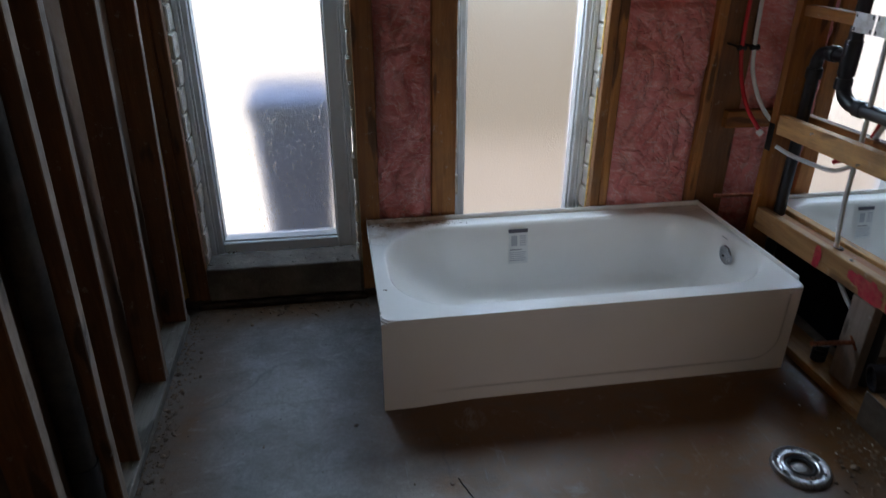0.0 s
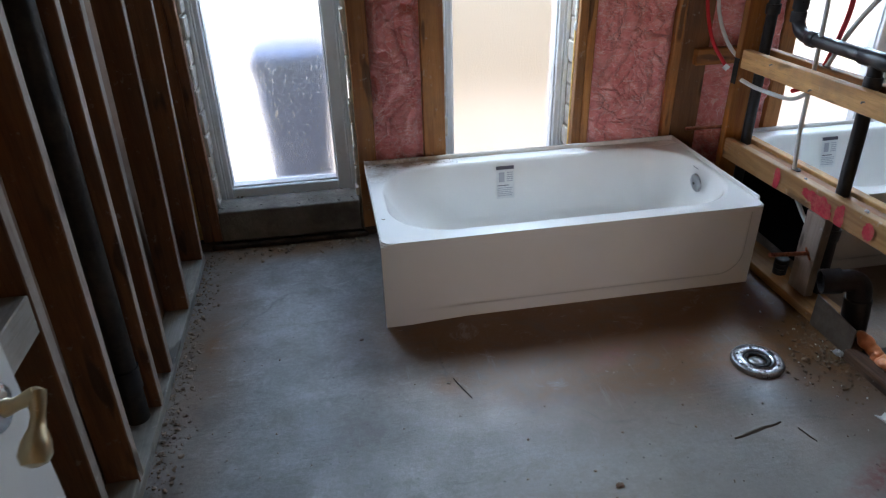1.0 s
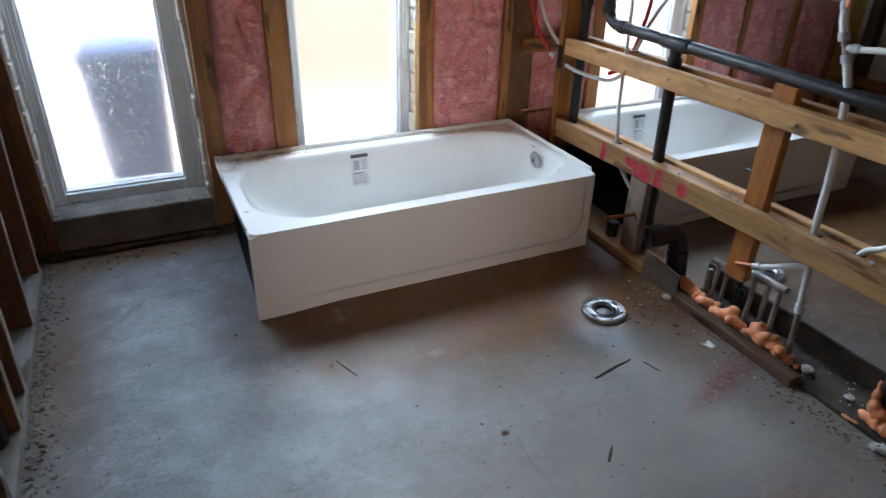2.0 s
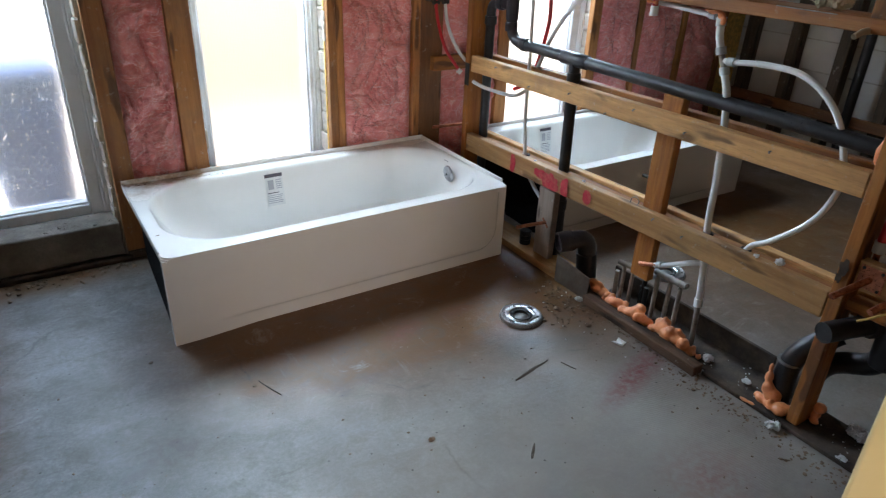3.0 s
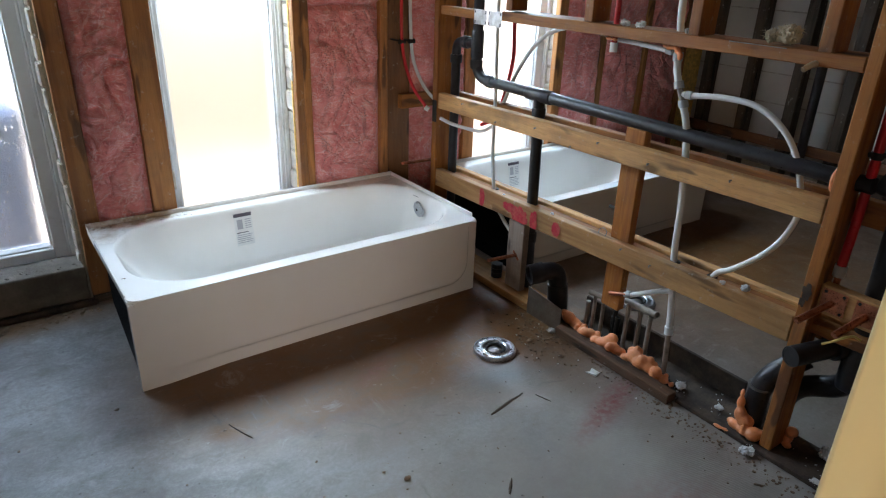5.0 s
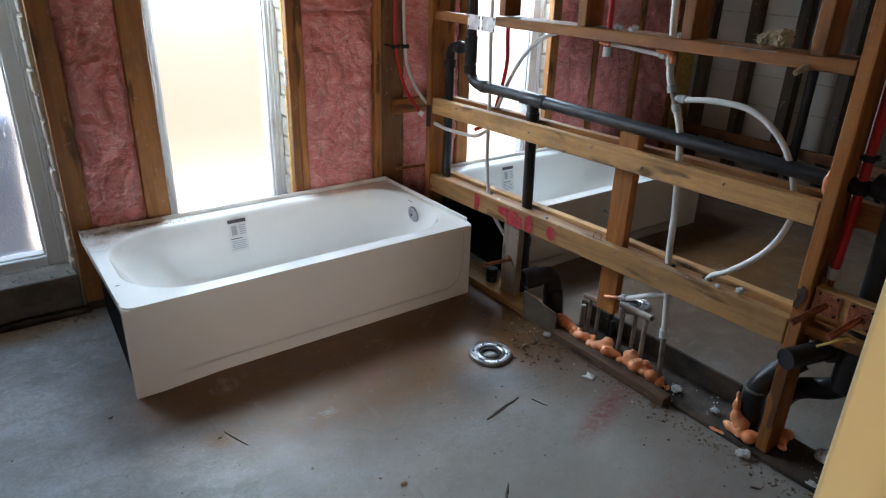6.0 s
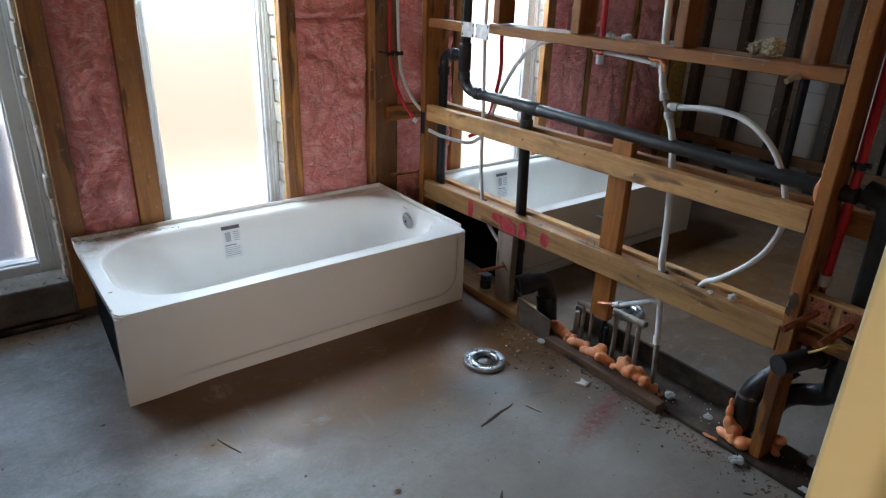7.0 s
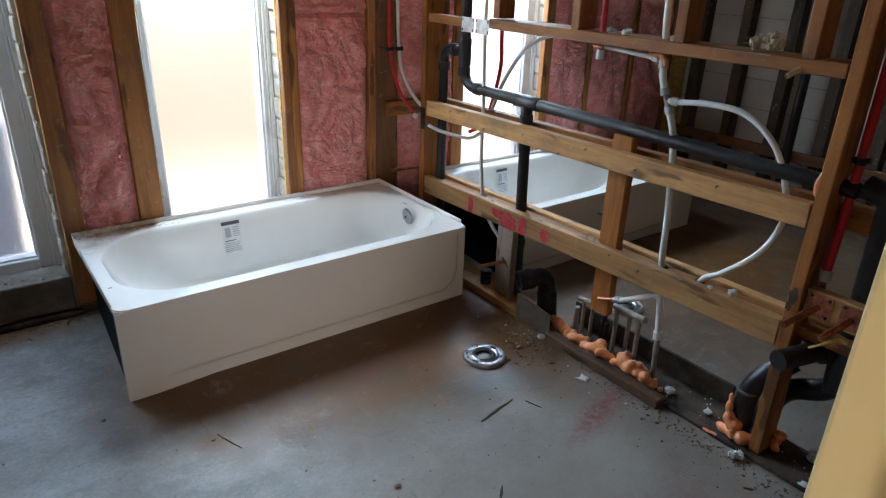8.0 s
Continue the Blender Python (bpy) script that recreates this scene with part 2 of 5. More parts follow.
def dust(mat, share):
    """Mixes a white translucent layer over a material, as haze on glass or in plaster."""
    t = mat.node_tree
    mix, film_ = t.nodes.new("ShaderNodeMixShader"), t.nodes.new("ShaderNodeBsdfTranslucent")
    film_.inputs["Color"].default_value = (0.95, 0.88, 0.76, 1)
    mix.inputs[0].default_value = share
    t.links.new(t.nodes["Principled BSDF"].outputs[0], mix.inputs[1])
    t.links.new(film_.outputs[0], mix.inputs[2])
    t.links.new(mix.outputs[0], t.nodes["Material Output"].inputs["Surface"])


def obscure_glass():
    m = Mat("obscure_glass", 0.33)
    m.b.inputs["Transmission Weight"].default_value = 1.0
    m.b.inputs["IOR"].default_value = 1.2
    m.b.inputs["Base Color"].default_value = (0.98, 0.97, 0.95, 1)
    m.bump(m.noise(150, 3, 0.6), 0.6, 0.004)
    # thin translucent share that adds the pale haze of scattered daylight and flare
    dust(m.m, 0.05)
    return m.m


# matt surface whose own emission stands in for sunlight on it
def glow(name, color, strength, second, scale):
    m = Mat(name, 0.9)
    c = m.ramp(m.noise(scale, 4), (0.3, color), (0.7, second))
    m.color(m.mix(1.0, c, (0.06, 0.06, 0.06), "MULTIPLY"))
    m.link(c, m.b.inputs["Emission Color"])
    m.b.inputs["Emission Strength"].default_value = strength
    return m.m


M_FLOOR = concrete_floor()
M_WOOL = insulation()
M_GLASS = obscure_glass()
def enamel():
    """Glossy enamel with a film of brown building dust and painted shade on the back ledge."""
    m = Mat("white_enamel", 0.14)
    c = m.ramp(m.noise(3, 5, 0.6), (0.3, (0.81, 0.785, 0.745)), (0.7, (0.85, 0.83, 0.795)))
    ragged = m.ramp(m.noise(16, 6, 0.7), (0.35, 0.15), (0.65, 1.0))
    film_ = None
    for x, y, rx, ry, k in ((0.16, 0.77, 0.30, 0.09, 2.2), (0.05, 0.68, 0.10, 0.14, 1.2), (0.30, 0.765, 0.08, 0.05, 3.0), (1.30, 0.75, 0.45, 0.06, 0.7), (0.9, 0.35, 0.6, 0.12, 0.12)):
        f = m.math("MINIMUM", m.math("MULTIPLY", m.math("MULTIPLY", m.blob(x, y, rx, ry), k), ragged), 0.8)
        c = m.mix(f, c, (0.36, 0.235, 0.13))
        film_ = f if film_ is None else m.math("MAXIMUM", film_, f)
    m.color(c)
    m.rough(m.ramp(film_, (0.0, 0.13), (0.5, 0.7)))
    m.bump(m.noise(27, 4), 0.02, 0.003)
    return m.m


M_ENAMEL = enamel()
M_UNDER = plain("black_tub_underside", (0.006, 0.006, 0.007), 0.8)
M_CHROME = plain("chrome", (0.75, 0.76, 0.78), 0.14, 1.0, vary=0.08, scale=30, bump=0.05)
M_SATIN = plain("satin_chrome", (0.46, 0.47, 0.49), 0.3, 1.0, vary=0.1, scale=30, bump=0.05)
M_ABS = plain("black_abs", (0.014, 0.014, 0.017), 0.36, vary=0.5, scale=14, bump=0.08, dirt=(0.045, 0.045, 0.05), dirt_at=0.6)
M_PEX = plain("white_pex", (0.80, 0.81, 0.80), 0.35, vary=0.06, scale=12, bump=0.03)
M_PEX_GREY = plain("grey_pex_ring", (0.50, 0.52, 0.53), 0.4, vary=0.1)
M_RED = plain("red_pex", (0.55, 0.012, 0.02), 0.35, vary=0.1, bump=0.03)
M_COPPER = plain("copper", (0.55, 0.21, 0.12), 0.32, 1.0, vary=0.4, scale=25, dirt=(0.12, 0.07, 0.05), dirt_at=0.58)
M_COPPER_OLD = plain("dirty_copper", (0.30, 0.25, 0.21), 0.6, 0.3, vary=0.5, scale=30, dirt=(0.35, 0.32, 0.28), dirt_at=0.5)
M_FOAM = plain("orange_foam", (0.90, 0.32, 0.13), 0.32, vary=0.16, scale=14, bump=0.12, dist=0.003, dirt=(0.84, 0.40, 0.24), dirt_at=0.6)
M_STEEL = plain("galvanised_steel", (0.30, 0.30, 0.30), 0.45, 0.8, vary=0.35, scale=18, dirt=(0.16, 0.10, 0.06), dirt_at=0.55)
M_STAINED = plain("stained_steel", (0.20, 0.16, 0.13), 0.5, 0.5, vary=0.35, scale=14, dirt=(0.12, 0.07, 0.04), dirt_at=0.5)
M_STEEL_NEW = plain("bright_steel_plate", (0.62, 0.62, 0.62), 0.4, 0.6, vary=0.2, scale=40, dirt=(0.30, 0.27, 0.22), dirt_at=0.6)
M_WINDOW = plain("window_frame_paint", (0.78, 0.80, 0.81), 0.4, vary=0.06, scale=6, bump=0.05, dirt=(0.36, 0.33, 0.28), dirt_at=0.66)
M_BRICK = plain("grey_brick", (0.58, 0.53, 0.45), 0.9, vary=0.35, scale=22, bump=0.7, dist=0.006, dirt=(0.62, 0.60, 0.56), dirt_at=0.55)
M_MORTAR = plain("mortar", (0.46, 0.42, 0.36), 0.95, vary=0.35, scale=20, bump=0.8, dist=0.008)
M_SILL = plain("sill_cement", (0.24, 0.21, 0.175), 0.9, vary=0.4, scale=9, bump=0.6, dist=0.006, dirt=(0.10, 0.075, 0.055), dirt_at=0.52)
M_HALL = plain("cream_hall_paint", (0.74, 0.66, 0.52), 0.8, vary=0.08, scale=2)
M_BACKBOARD = plain("brown_board", (0.16, 0.085, 0.045), 0.9, vary=0.3, scale=5)
M_CEIL = plain("ceiling_board", (0.22, 0.15, 0.095), 0.9, vary=0.1, scale=3)
M_YELLOW = plain("yellow_paint", (0.86, 0.70, 0.38), 0.45, vary=0.05, scale=7, bump=0.08, dist=0.002)
M_DOOR = plain("white_door_paint", (0.74, 0.73, 0.70), 0.45, vary=0.05, scale=5, bump=0.05)
M_BRASS = plain("satin_brass", (0.58, 0.47, 0.29), 0.36, 1.0, vary=0.05, scale=8, bump=0)
M_TAR = plain("tar_paper", (0.044, 0.029, 0.021), 0.95, vary=0.45, scale=16, bump=0.4, dirt=(0.12, 0.08, 0.055), dirt_at=0.55)
M_PAPER = plain("paper", (0.74, 0.74, 0.72), 0.8, vary=0.08)
M_PRINT = plain("label_print", (0.10, 0.09, 0.11), 0.7, vary=0.1)
M_PRINT_GREY = plain("label_print_grey", (0.42, 0.42, 0.45), 0.7, vary=0.1)
M_FLUFF = plain("white_fluff", (0.72, 0.72, 0.72), 0.95, vary=0.15, scale=30, bump=0.6)
M_FLUFF_TAN = plain("tan_fluff", (0.52, 0.43, 0.30), 0.95, vary=0.25, scale=30, bump=0.6)
M_SPRAY = plain("red_spray", (0.50, 0.022, 0.045), 0.75, vary=0.3, scale=40, dirt=(0.56, 0.16, 0.10), dirt_at=0.56)
M_RUBBLE = plain("rubble", (0.24, 0.165, 0.115), 0.95, vary=0.6, scale=30, bump=0.5)
M_BIN = plain("blue_plastic", (0.022, 0.050, 0.12), 0.4, vary=0.15)
M_GROUND = plain("outdoor_concrete", (0.20, 0.175, 0.14), 0.9, vary=0.2, scale=2)
M_GLARE_STRIP = plain("pale_glare_strip", (0.48, 0.46, 0.41), 0.9, vary=0.15, scale=2)
M_CLAMP = plain("black_clamp", (0.012, 0.012, 0.012), 0.5, vary=0.2)
M_EASTBOARD = plain("grey_block_wall", (0.60, 0.57, 0.52), 0.9, vary=0.12, scale=3)
M_OSB = plain("yellow_sheathing", (0.80, 0.52, 0.15), 0.85, vary=0.35, scale=40, bump=0.4)
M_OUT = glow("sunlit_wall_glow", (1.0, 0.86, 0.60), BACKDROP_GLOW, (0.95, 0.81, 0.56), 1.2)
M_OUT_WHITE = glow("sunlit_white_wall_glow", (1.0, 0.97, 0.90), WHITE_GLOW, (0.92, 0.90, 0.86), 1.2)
M_WIRE = plain("yellow_wire", (0.70, 0.52, 0.16), 0.4, vary=0.1)


M_UNDER.node_tree.nodes["Principled BSDF"].inputs["Specular IOR Level"].default_value = 0.05
M_SPLASH = plain("translucent_plaster", (0.85, 0.85, 0.84), 0.9, vary=0.05, bump=0)
dust(M_SPLASH, 0.8)


# ---- mesh helpers ----
def finish(bm, name, mat, smooth=False):
    me = bpy.data.meshes.new(name)
    bmesh.ops.recalc_face_normals(bm, faces=bm.faces)
    bm.to_mesh(me)
    bm.free()
    me.materials.append(mat)
    if smooth:
        for p in me.polygons:
            p.use_smooth = True
        me.set_sharp_from_angle(angle=radians(38))
    return me


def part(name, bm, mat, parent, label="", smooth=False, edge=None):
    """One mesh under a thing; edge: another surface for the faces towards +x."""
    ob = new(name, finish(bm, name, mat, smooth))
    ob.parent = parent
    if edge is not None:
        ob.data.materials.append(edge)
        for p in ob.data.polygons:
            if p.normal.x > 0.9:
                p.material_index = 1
    if label:
        tagged(ob, label)
    return ob


def thing(name, label, category, group="", kind="", bm=None, mat=None, smooth=False):
    ob = new(name, finish(bm, name, mat, smooth) if bm is not None else None)
    return tagged(ob, label, category, group, kind)


def box(x0, x1, y0, y1, z0, z1, bevel=0.0, bm=None, seg=1):
    b = bmesh.new()
    bmesh.ops.create_cube(b, size=1)
    for v in b.verts:
        v.co = Vector((x0 + (v.co.x + 0.5) * (x1 - x0), y0 + (v.co.y + 0.5) * (y1 - y0), z0 + (v.co.z + 0.5) * (z1 - z0)))
    if bevel:
        bmesh.ops.bevel(b, geom=b.edges[:], offset=bevel, segments=seg, affect="EDGES", profile=0.5)
    if bm is None:
        return b
    me = bpy.data.meshes.new("tmp")
    b.to_mesh(me)
    b.free()
    bm.from_mesh(me)
    bpy.data.meshes.remove(me)
    return bm


def lumber(x0, x1, y0, y1, z0, z1, wear=0.0015, seed=0, bevel=0.003):
    """A sawn timber: a bevelled bar, cut into short lengths and slightly uneven."""
    b = bmesh.new()
    bmesh.ops.create_cube(b, size=1)
    size = Vector((x1 - x0, y1 - y0, z1 - z0))
    axis = max(range(3), key=lambda i: size[i])
    bmesh.ops.bevel(b, geom=[e for e in b.edges if abs((e.verts[0].co - e.verts[1].co)[axis]) > 0.5], offset=0.0, segments=1, affect="EDGES")
    for v in b.verts:
        v.co = Vector((x0 + (v.co.x + 0.5) * size.x, y0 + (v.co.y + 0.5) * size.y, z0 + (v.co.z + 0.5) * size.z))
    bmesh.ops.remove_doubles(b, verts=b.verts[:], dist=1e-6)
    bmesh.ops.bevel(b, geom=b.edges[:], offset=bevel, segments=1, affect="EDGES")
    n = max(1, int(size[axis] / 0.12))
    normal = Vector([1.0 if i == axis else 0.0 for i in range(3)])
    lo = (x0, y0, z0)[axis]
    for i in range(1, n):
        at = Vector((x0, y0, z0))
        at[axis] = lo + size[axis] * i / n
        bmesh.ops.bisect_plane(b, geom=b.verts[:] + b.edges[:] + b.faces[:], plane_co=at, plane_no=normal)
    for v in b.verts:
        p = v.co * 4.0 + Vector((seed * 3.7, seed * 1.3, seed * 9.1))
        d = noise.noise_vector(p) * wear + noise.noise_vector(p * 6) * wear * 0.5
        d[axis] = 0
        v.co += d
    return b


def fillet(pts, radius, n=6):
    """A path with its corners rounded."""
    pts = [Vector(p) for p in pts]
    out = [pts[0]]
    for a, p, c in zip(pts, pts[1:], pts[2:]):
        u, w = (a - p), (c - p)
        r = min(radius, u.length * 0.49, w.length * 0.49)
        s, e = p + u.normalized() * r, p + w.normalized() * r
        for i in range(n + 1):
            t = i / n
            out.append(s * (1 - t) ** 2 + p * 2 * t * (1 - t) + e * t * t)
    out.append(pts[-1])
    return out


def smooth_path(pts, n=8):
    """A Catmull-Rom path through points."""
    p = [Vector(q) for q in pts]
    p = [p[0] * 2 - p[1]] + p + [p[-1] * 2 - p[-2]]
    out = []
    for i in range(1, len(p) - 2):
        for k in range(n):
            t = k / n
            a, b, c, d = p[i - 1], p[i], p[i + 1], p[i + 2]
            out.append(0.5 * (2 * b + (c - a) * t + (2 * a - 5 * b + 4 * c - d) * t * t + (3 * b - a - 3 * c + d) * t ** 3))
    out.append(p[-2])
    return out


def sweep(pts, r, n=14, bm=None, cap=True, hollow=0.0):
    """A round tube along a path; hollow sinks its first end."""
    bm = bm if bm is not None else bmesh.new()
    pts = [Vector(p) for p in pts]
    rs = r if isinstance(r, (list, tuple)) else [r] * len(pts)
    d = (pts[1] - pts[0]).normalized()
    side = d.orthogonal().normalized()
    rings = []
    for i, p in enumerate(pts):
        a, b = pts[max(0, i - 1)], pts[min(len(pts) - 1, i + 1)]
        nd = (b - a).normalized()
        side = (side - nd * side.dot(nd)).normalized()
        up = nd.cross(side)
        rings.append([bm.verts.new(p + (side * math.cos(k * math.tau / n) + up * math.sin(k * math.tau / n)) * rs[i]) for k in range(n)])
    for a, b in zip(rings, rings[1:]):
        for k in range(n):
            bm.faces.new((a[k], a[(k + 1) % n], b[(k + 1) % n], b[k]))
    if cap:
        if hollow:
            d0 = (pts[1] - pts[0]).normalized()
            inner = [bm.verts.new(pts[0] + (v.co - pts[0]) * 0.86) for v in rings[0]]
            deep = [bm.verts.new(v.co + d0 * hollow) for v in inner]
            for k in range(n):
                j = (k + 1) % n
                bm.faces.new((rings[0][k], inner[k], inner[j], rings[0][j]))
                bm.faces.new((inner[k], deep[k], deep[j], inner[j]))
            bm.faces.new(deep)
        else:
            bm.faces.new(rings[0][::-1])
        bm.faces.new(rings[-1])
    return bm


def lathe(profile, n=32, at=(0, 0, 0), turn=None):
    """A turned body from (radius, height) pairs."""
    bm = bmesh.new()
    rings = []
    for r, z in profile:
        rings.append([bm.verts.new((r * math.cos(k * math.tau / n), r * math.sin(k * math.tau / n), z)) for k in range(n)] if r > 1e-6 else [bm.verts.new((0, 0, z))])
    for a, b in zip(rings, rings[1:]):
        for k in range(n):
            j = (k + 1) % n
            if len(a) == 1 and len(b) > 1:
                bm.faces.new((a[0], b[j], b[k]))
            elif len(b) == 1 and len(a) > 1:
                bm.faces.new((a[k], a[j], b[0]))
            elif len(a) > 1:
                bm.faces.new((a[k], a[j], b[j], b[k]))
    m = Matrix.Translation(at) @ (turn if turn is not None else Matrix())
    bm.transform(m)
    return bm


def rounded(x0, x1, y0, y1, r, n=10):
    """A rounded rectangle, corner by corner, starting at the right front."""
    out = []
    for cx, cy, a0 in ((x1 - r, y0 + r, -90), (x1 - r, y1 - r, 0), (x0 + r, y1 - r, 90), (x0 + r, y0 + r, 180)):
        for i in range(n):
            a = radians(a0 + 90 * i / (n - 1))
            out.append((cx + r * math.cos(a), cy + r * math.sin(a)))
    return out


def lumps(balls, name, mat, voxel=0.006):
    """Blobs melted into one skin."""
    bm = bmesh.new()
    for (x, y, z), r, sq in balls:
        bmesh.ops.create_icosphere(bm, subdivisions=2, radius=r, matrix=Matrix.Translation((x, y, z)) @ Matrix.Diagonal((*sq, 1)))
    me = finish(bm, name, mat, True)
    ob = new(name, me)
    mod = ob.modifiers.new("melt", "REMESH")
    mod.mode, mod.voxel_size, mod.use_smooth_shade = "VOXEL", voxel, True
    sm = ob.modifiers.new("soft", "SMOOTH")
    sm.iterations = 5
    return ob


def tuft(at, r, mat, name, label, category, seed):
    """A torn tuft of fibre: many short curled ribbons round a ragged core."""
    rng = random.Random(seed)
    bm = bmesh.new()
    for k in range(11):
        a, q = rng.uniform(0, math.tau), rng.uniform(0.0, 0.62)
        o = Vector((math.cos(a) * q, math.sin(a) * q, rng.uniform(0, 0.42) * (1 - q))) * r
        blob = bmesh.ops.create_icosphere(bm, subdivisions=3, radius=r * rng.uniform(0.22, 0.40))
        for v in blob["verts"]:
            d = v.co.normalized()
            v.co *= 1 + 0.5 * noise.noise(d * 2.5 + Vector((seed, k, 0))) + 0.45 * noise.noise(d * 7 + Vector((k, seed, 0)))
            v.co += o
    for _ in range(60):
        a, e = rng.uniform(0, math.tau), rng.uniform(-0.2, 1.4)
        d = Vector((math.cos(a) * math.cos(e), math.sin(a) * math.cos(e), 0.66 * math.sin(e)))
        s = d.orthogonal().normalized() * r * rng.uniform(0.02, 0.055)
        p0, p1 = d * r * 0.4, d * r * rng.uniform(0.55, 0.98) + Vector((rng.uniform(-1, 1), rng.uniform(-1, 1), rng.uniform(-1, 1))) * r * 0.25
        mid = (p0 + p1) * 0.5 + Vector((rng.uniform(-1, 1), rng.uniform(-1, 1), rng.uniform(-0.3, 1))) * r * 0.25
        q = [bm.verts.new(c) for c in (p0 - s, p0 + s, mid - s, mid + s, p1)]
        bm.faces.new((q[0], q[1], q[3], q[2]))
        bm.faces.new((q[2], q[3], q[4]))
    low = min(v.co.z for v in bm.verts)
    bm.transform(Matrix.Translation(Vector(at) - Vector((0, 0, low))))
    return thing(name, label, category, bm=bm, mat=mat, smooth=True)


# ---- large structure ----
WALL_Y, BACK_Y, TOP = 0.80, 0.840, 2.44
WEST_X, EAST_X, SOUTH_Y = -0.765, 4.18, -2.10

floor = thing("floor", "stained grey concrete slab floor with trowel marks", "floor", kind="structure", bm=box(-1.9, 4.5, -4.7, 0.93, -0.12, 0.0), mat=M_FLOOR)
ceiling = thing("ceiling", "plain brown board ceiling", "ceiling", kind="structure", bm=box(-1.9, 4.5, -4.7, 1.06, TOP, TOP + 0.1), mat=M_CEIL)
ground = thing("ground", "pale concrete yard outside the windows", "ground", kind="structure", bm=box(-9, 12, 1.07, 12, -0.35, -0.2), mat=M_GROUND)
# pale strip added to whiten the glare seen low in the first window
pavement = thing("pavement", "pale strip added on the ground for the glare in the first window", "path", kind="structure", bm=box(-6, 0.25, 1.08, 3.55, -0.195, -0.18), mat=M_GLARE_STRIP)
# glowing backdrop walls; white ones added to brighten the first and third windows
backdrop = thing("backdrop", "cream backdrop wall outside the windows, glowing in place of sunlight", "backdrop", kind="structure", bm=box(0.35, 3.2, 3.6, 3.7, -0.2, 1.5), mat=M_OUT)
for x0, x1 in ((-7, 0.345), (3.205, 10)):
    thing("backdrop", "white backdrop wall outside the windows, glowing in place of sunlight", "backdrop", kind="structure", bm=box(x0, x1, 3.6, 3.7, -0.2, 1.5), mat=M_OUT_WHITE)

# window wall: brick skin with three openings
OPEN = [(-0.692, -0.03), (0.392, 1.022), (2.10, 2.795)]
SILL_Z, HEAD_Z = 0.13, 2.08
bm = bmesh.new()
edges = [-1.0] + [v for o in OPEN for v in o] + [4.4]
for i in range(0, len(edges), 2):
    box(edges[i], edges[i + 1], BACK_Y + 0.016, 1.06, -0.12, TOP, bm=bm)
for a, b in OPEN:
    box(a + 0.0005, b - 0.0005, BACK_Y + 0.016, 1.06, -0.12, SILL_Z, bm=bm)
    box(a + 0.0005, b - 0.0005, BACK_Y + 0.016, 1.06, HEAD_Z, TOP, bm=bm)
wall_north = thing("wall_north", "grey brick outer wall with mortar at the window reveals", "wall", kind="structure", bm=bm, mat=M_MORTAR)

# sheathing between brick and studs
bm = bmesh.new()
for i in range(0, len(edges), 2):
    box(edges[i] + (0.0 if i == 0 else -0.0215 if i == 4 else 0.012), edges[i + 1] - (0.012 if i < 6 else 0.0), BACK_Y + 0.001, BACK_Y + 0.014, 0.0, TOP - 0.001, bm=bm)
part("sheathing", bm, M_OSB, wall_north, "yellow sheathing board")

N_STUDS = [(-0.775, -0.733), (-0.731, -0.69), (-0.022, 0.06), (0.287, 0.387), (1.003, 1.043), (1.045, 1.083), (1.47, 1.512),
           (2.02, 2.098), (2.715, 2.785), (3.12, 3.16), (3.55, 3.59), (3.98, 4.02)]
for i, (a, b) in enumerate(N_STUDS):
    part("stud", lumber(a, b, WALL_Y, BACK_Y, 0.039, TOP - 0.04, seed=i), pine_red["z"] if i < 2 else pine_tan["z"], wall_north)
part("corner_board", lumber(1.515, 1.652, WALL_Y + 0.006, WALL_Y + 0.044, 0.039, TOP - 0.04, seed=40), pine_red["z"], wall_north, "red-brown corner board")
for a, b in ((-0.80, -0.688), (-0.02, 4.15)):
    part("bottom_plate", lumber(a, b, WALL_Y - 0.002, BACK_Y, 0.0, 0.038, seed=60), wood_dark["x"], wall_north)
part("top_plate", lumber(-0.78, 4.15, WALL_Y, BACK_Y, TOP - 0.04, TOP - 0.002, seed=61), pine["x"], wall_north)


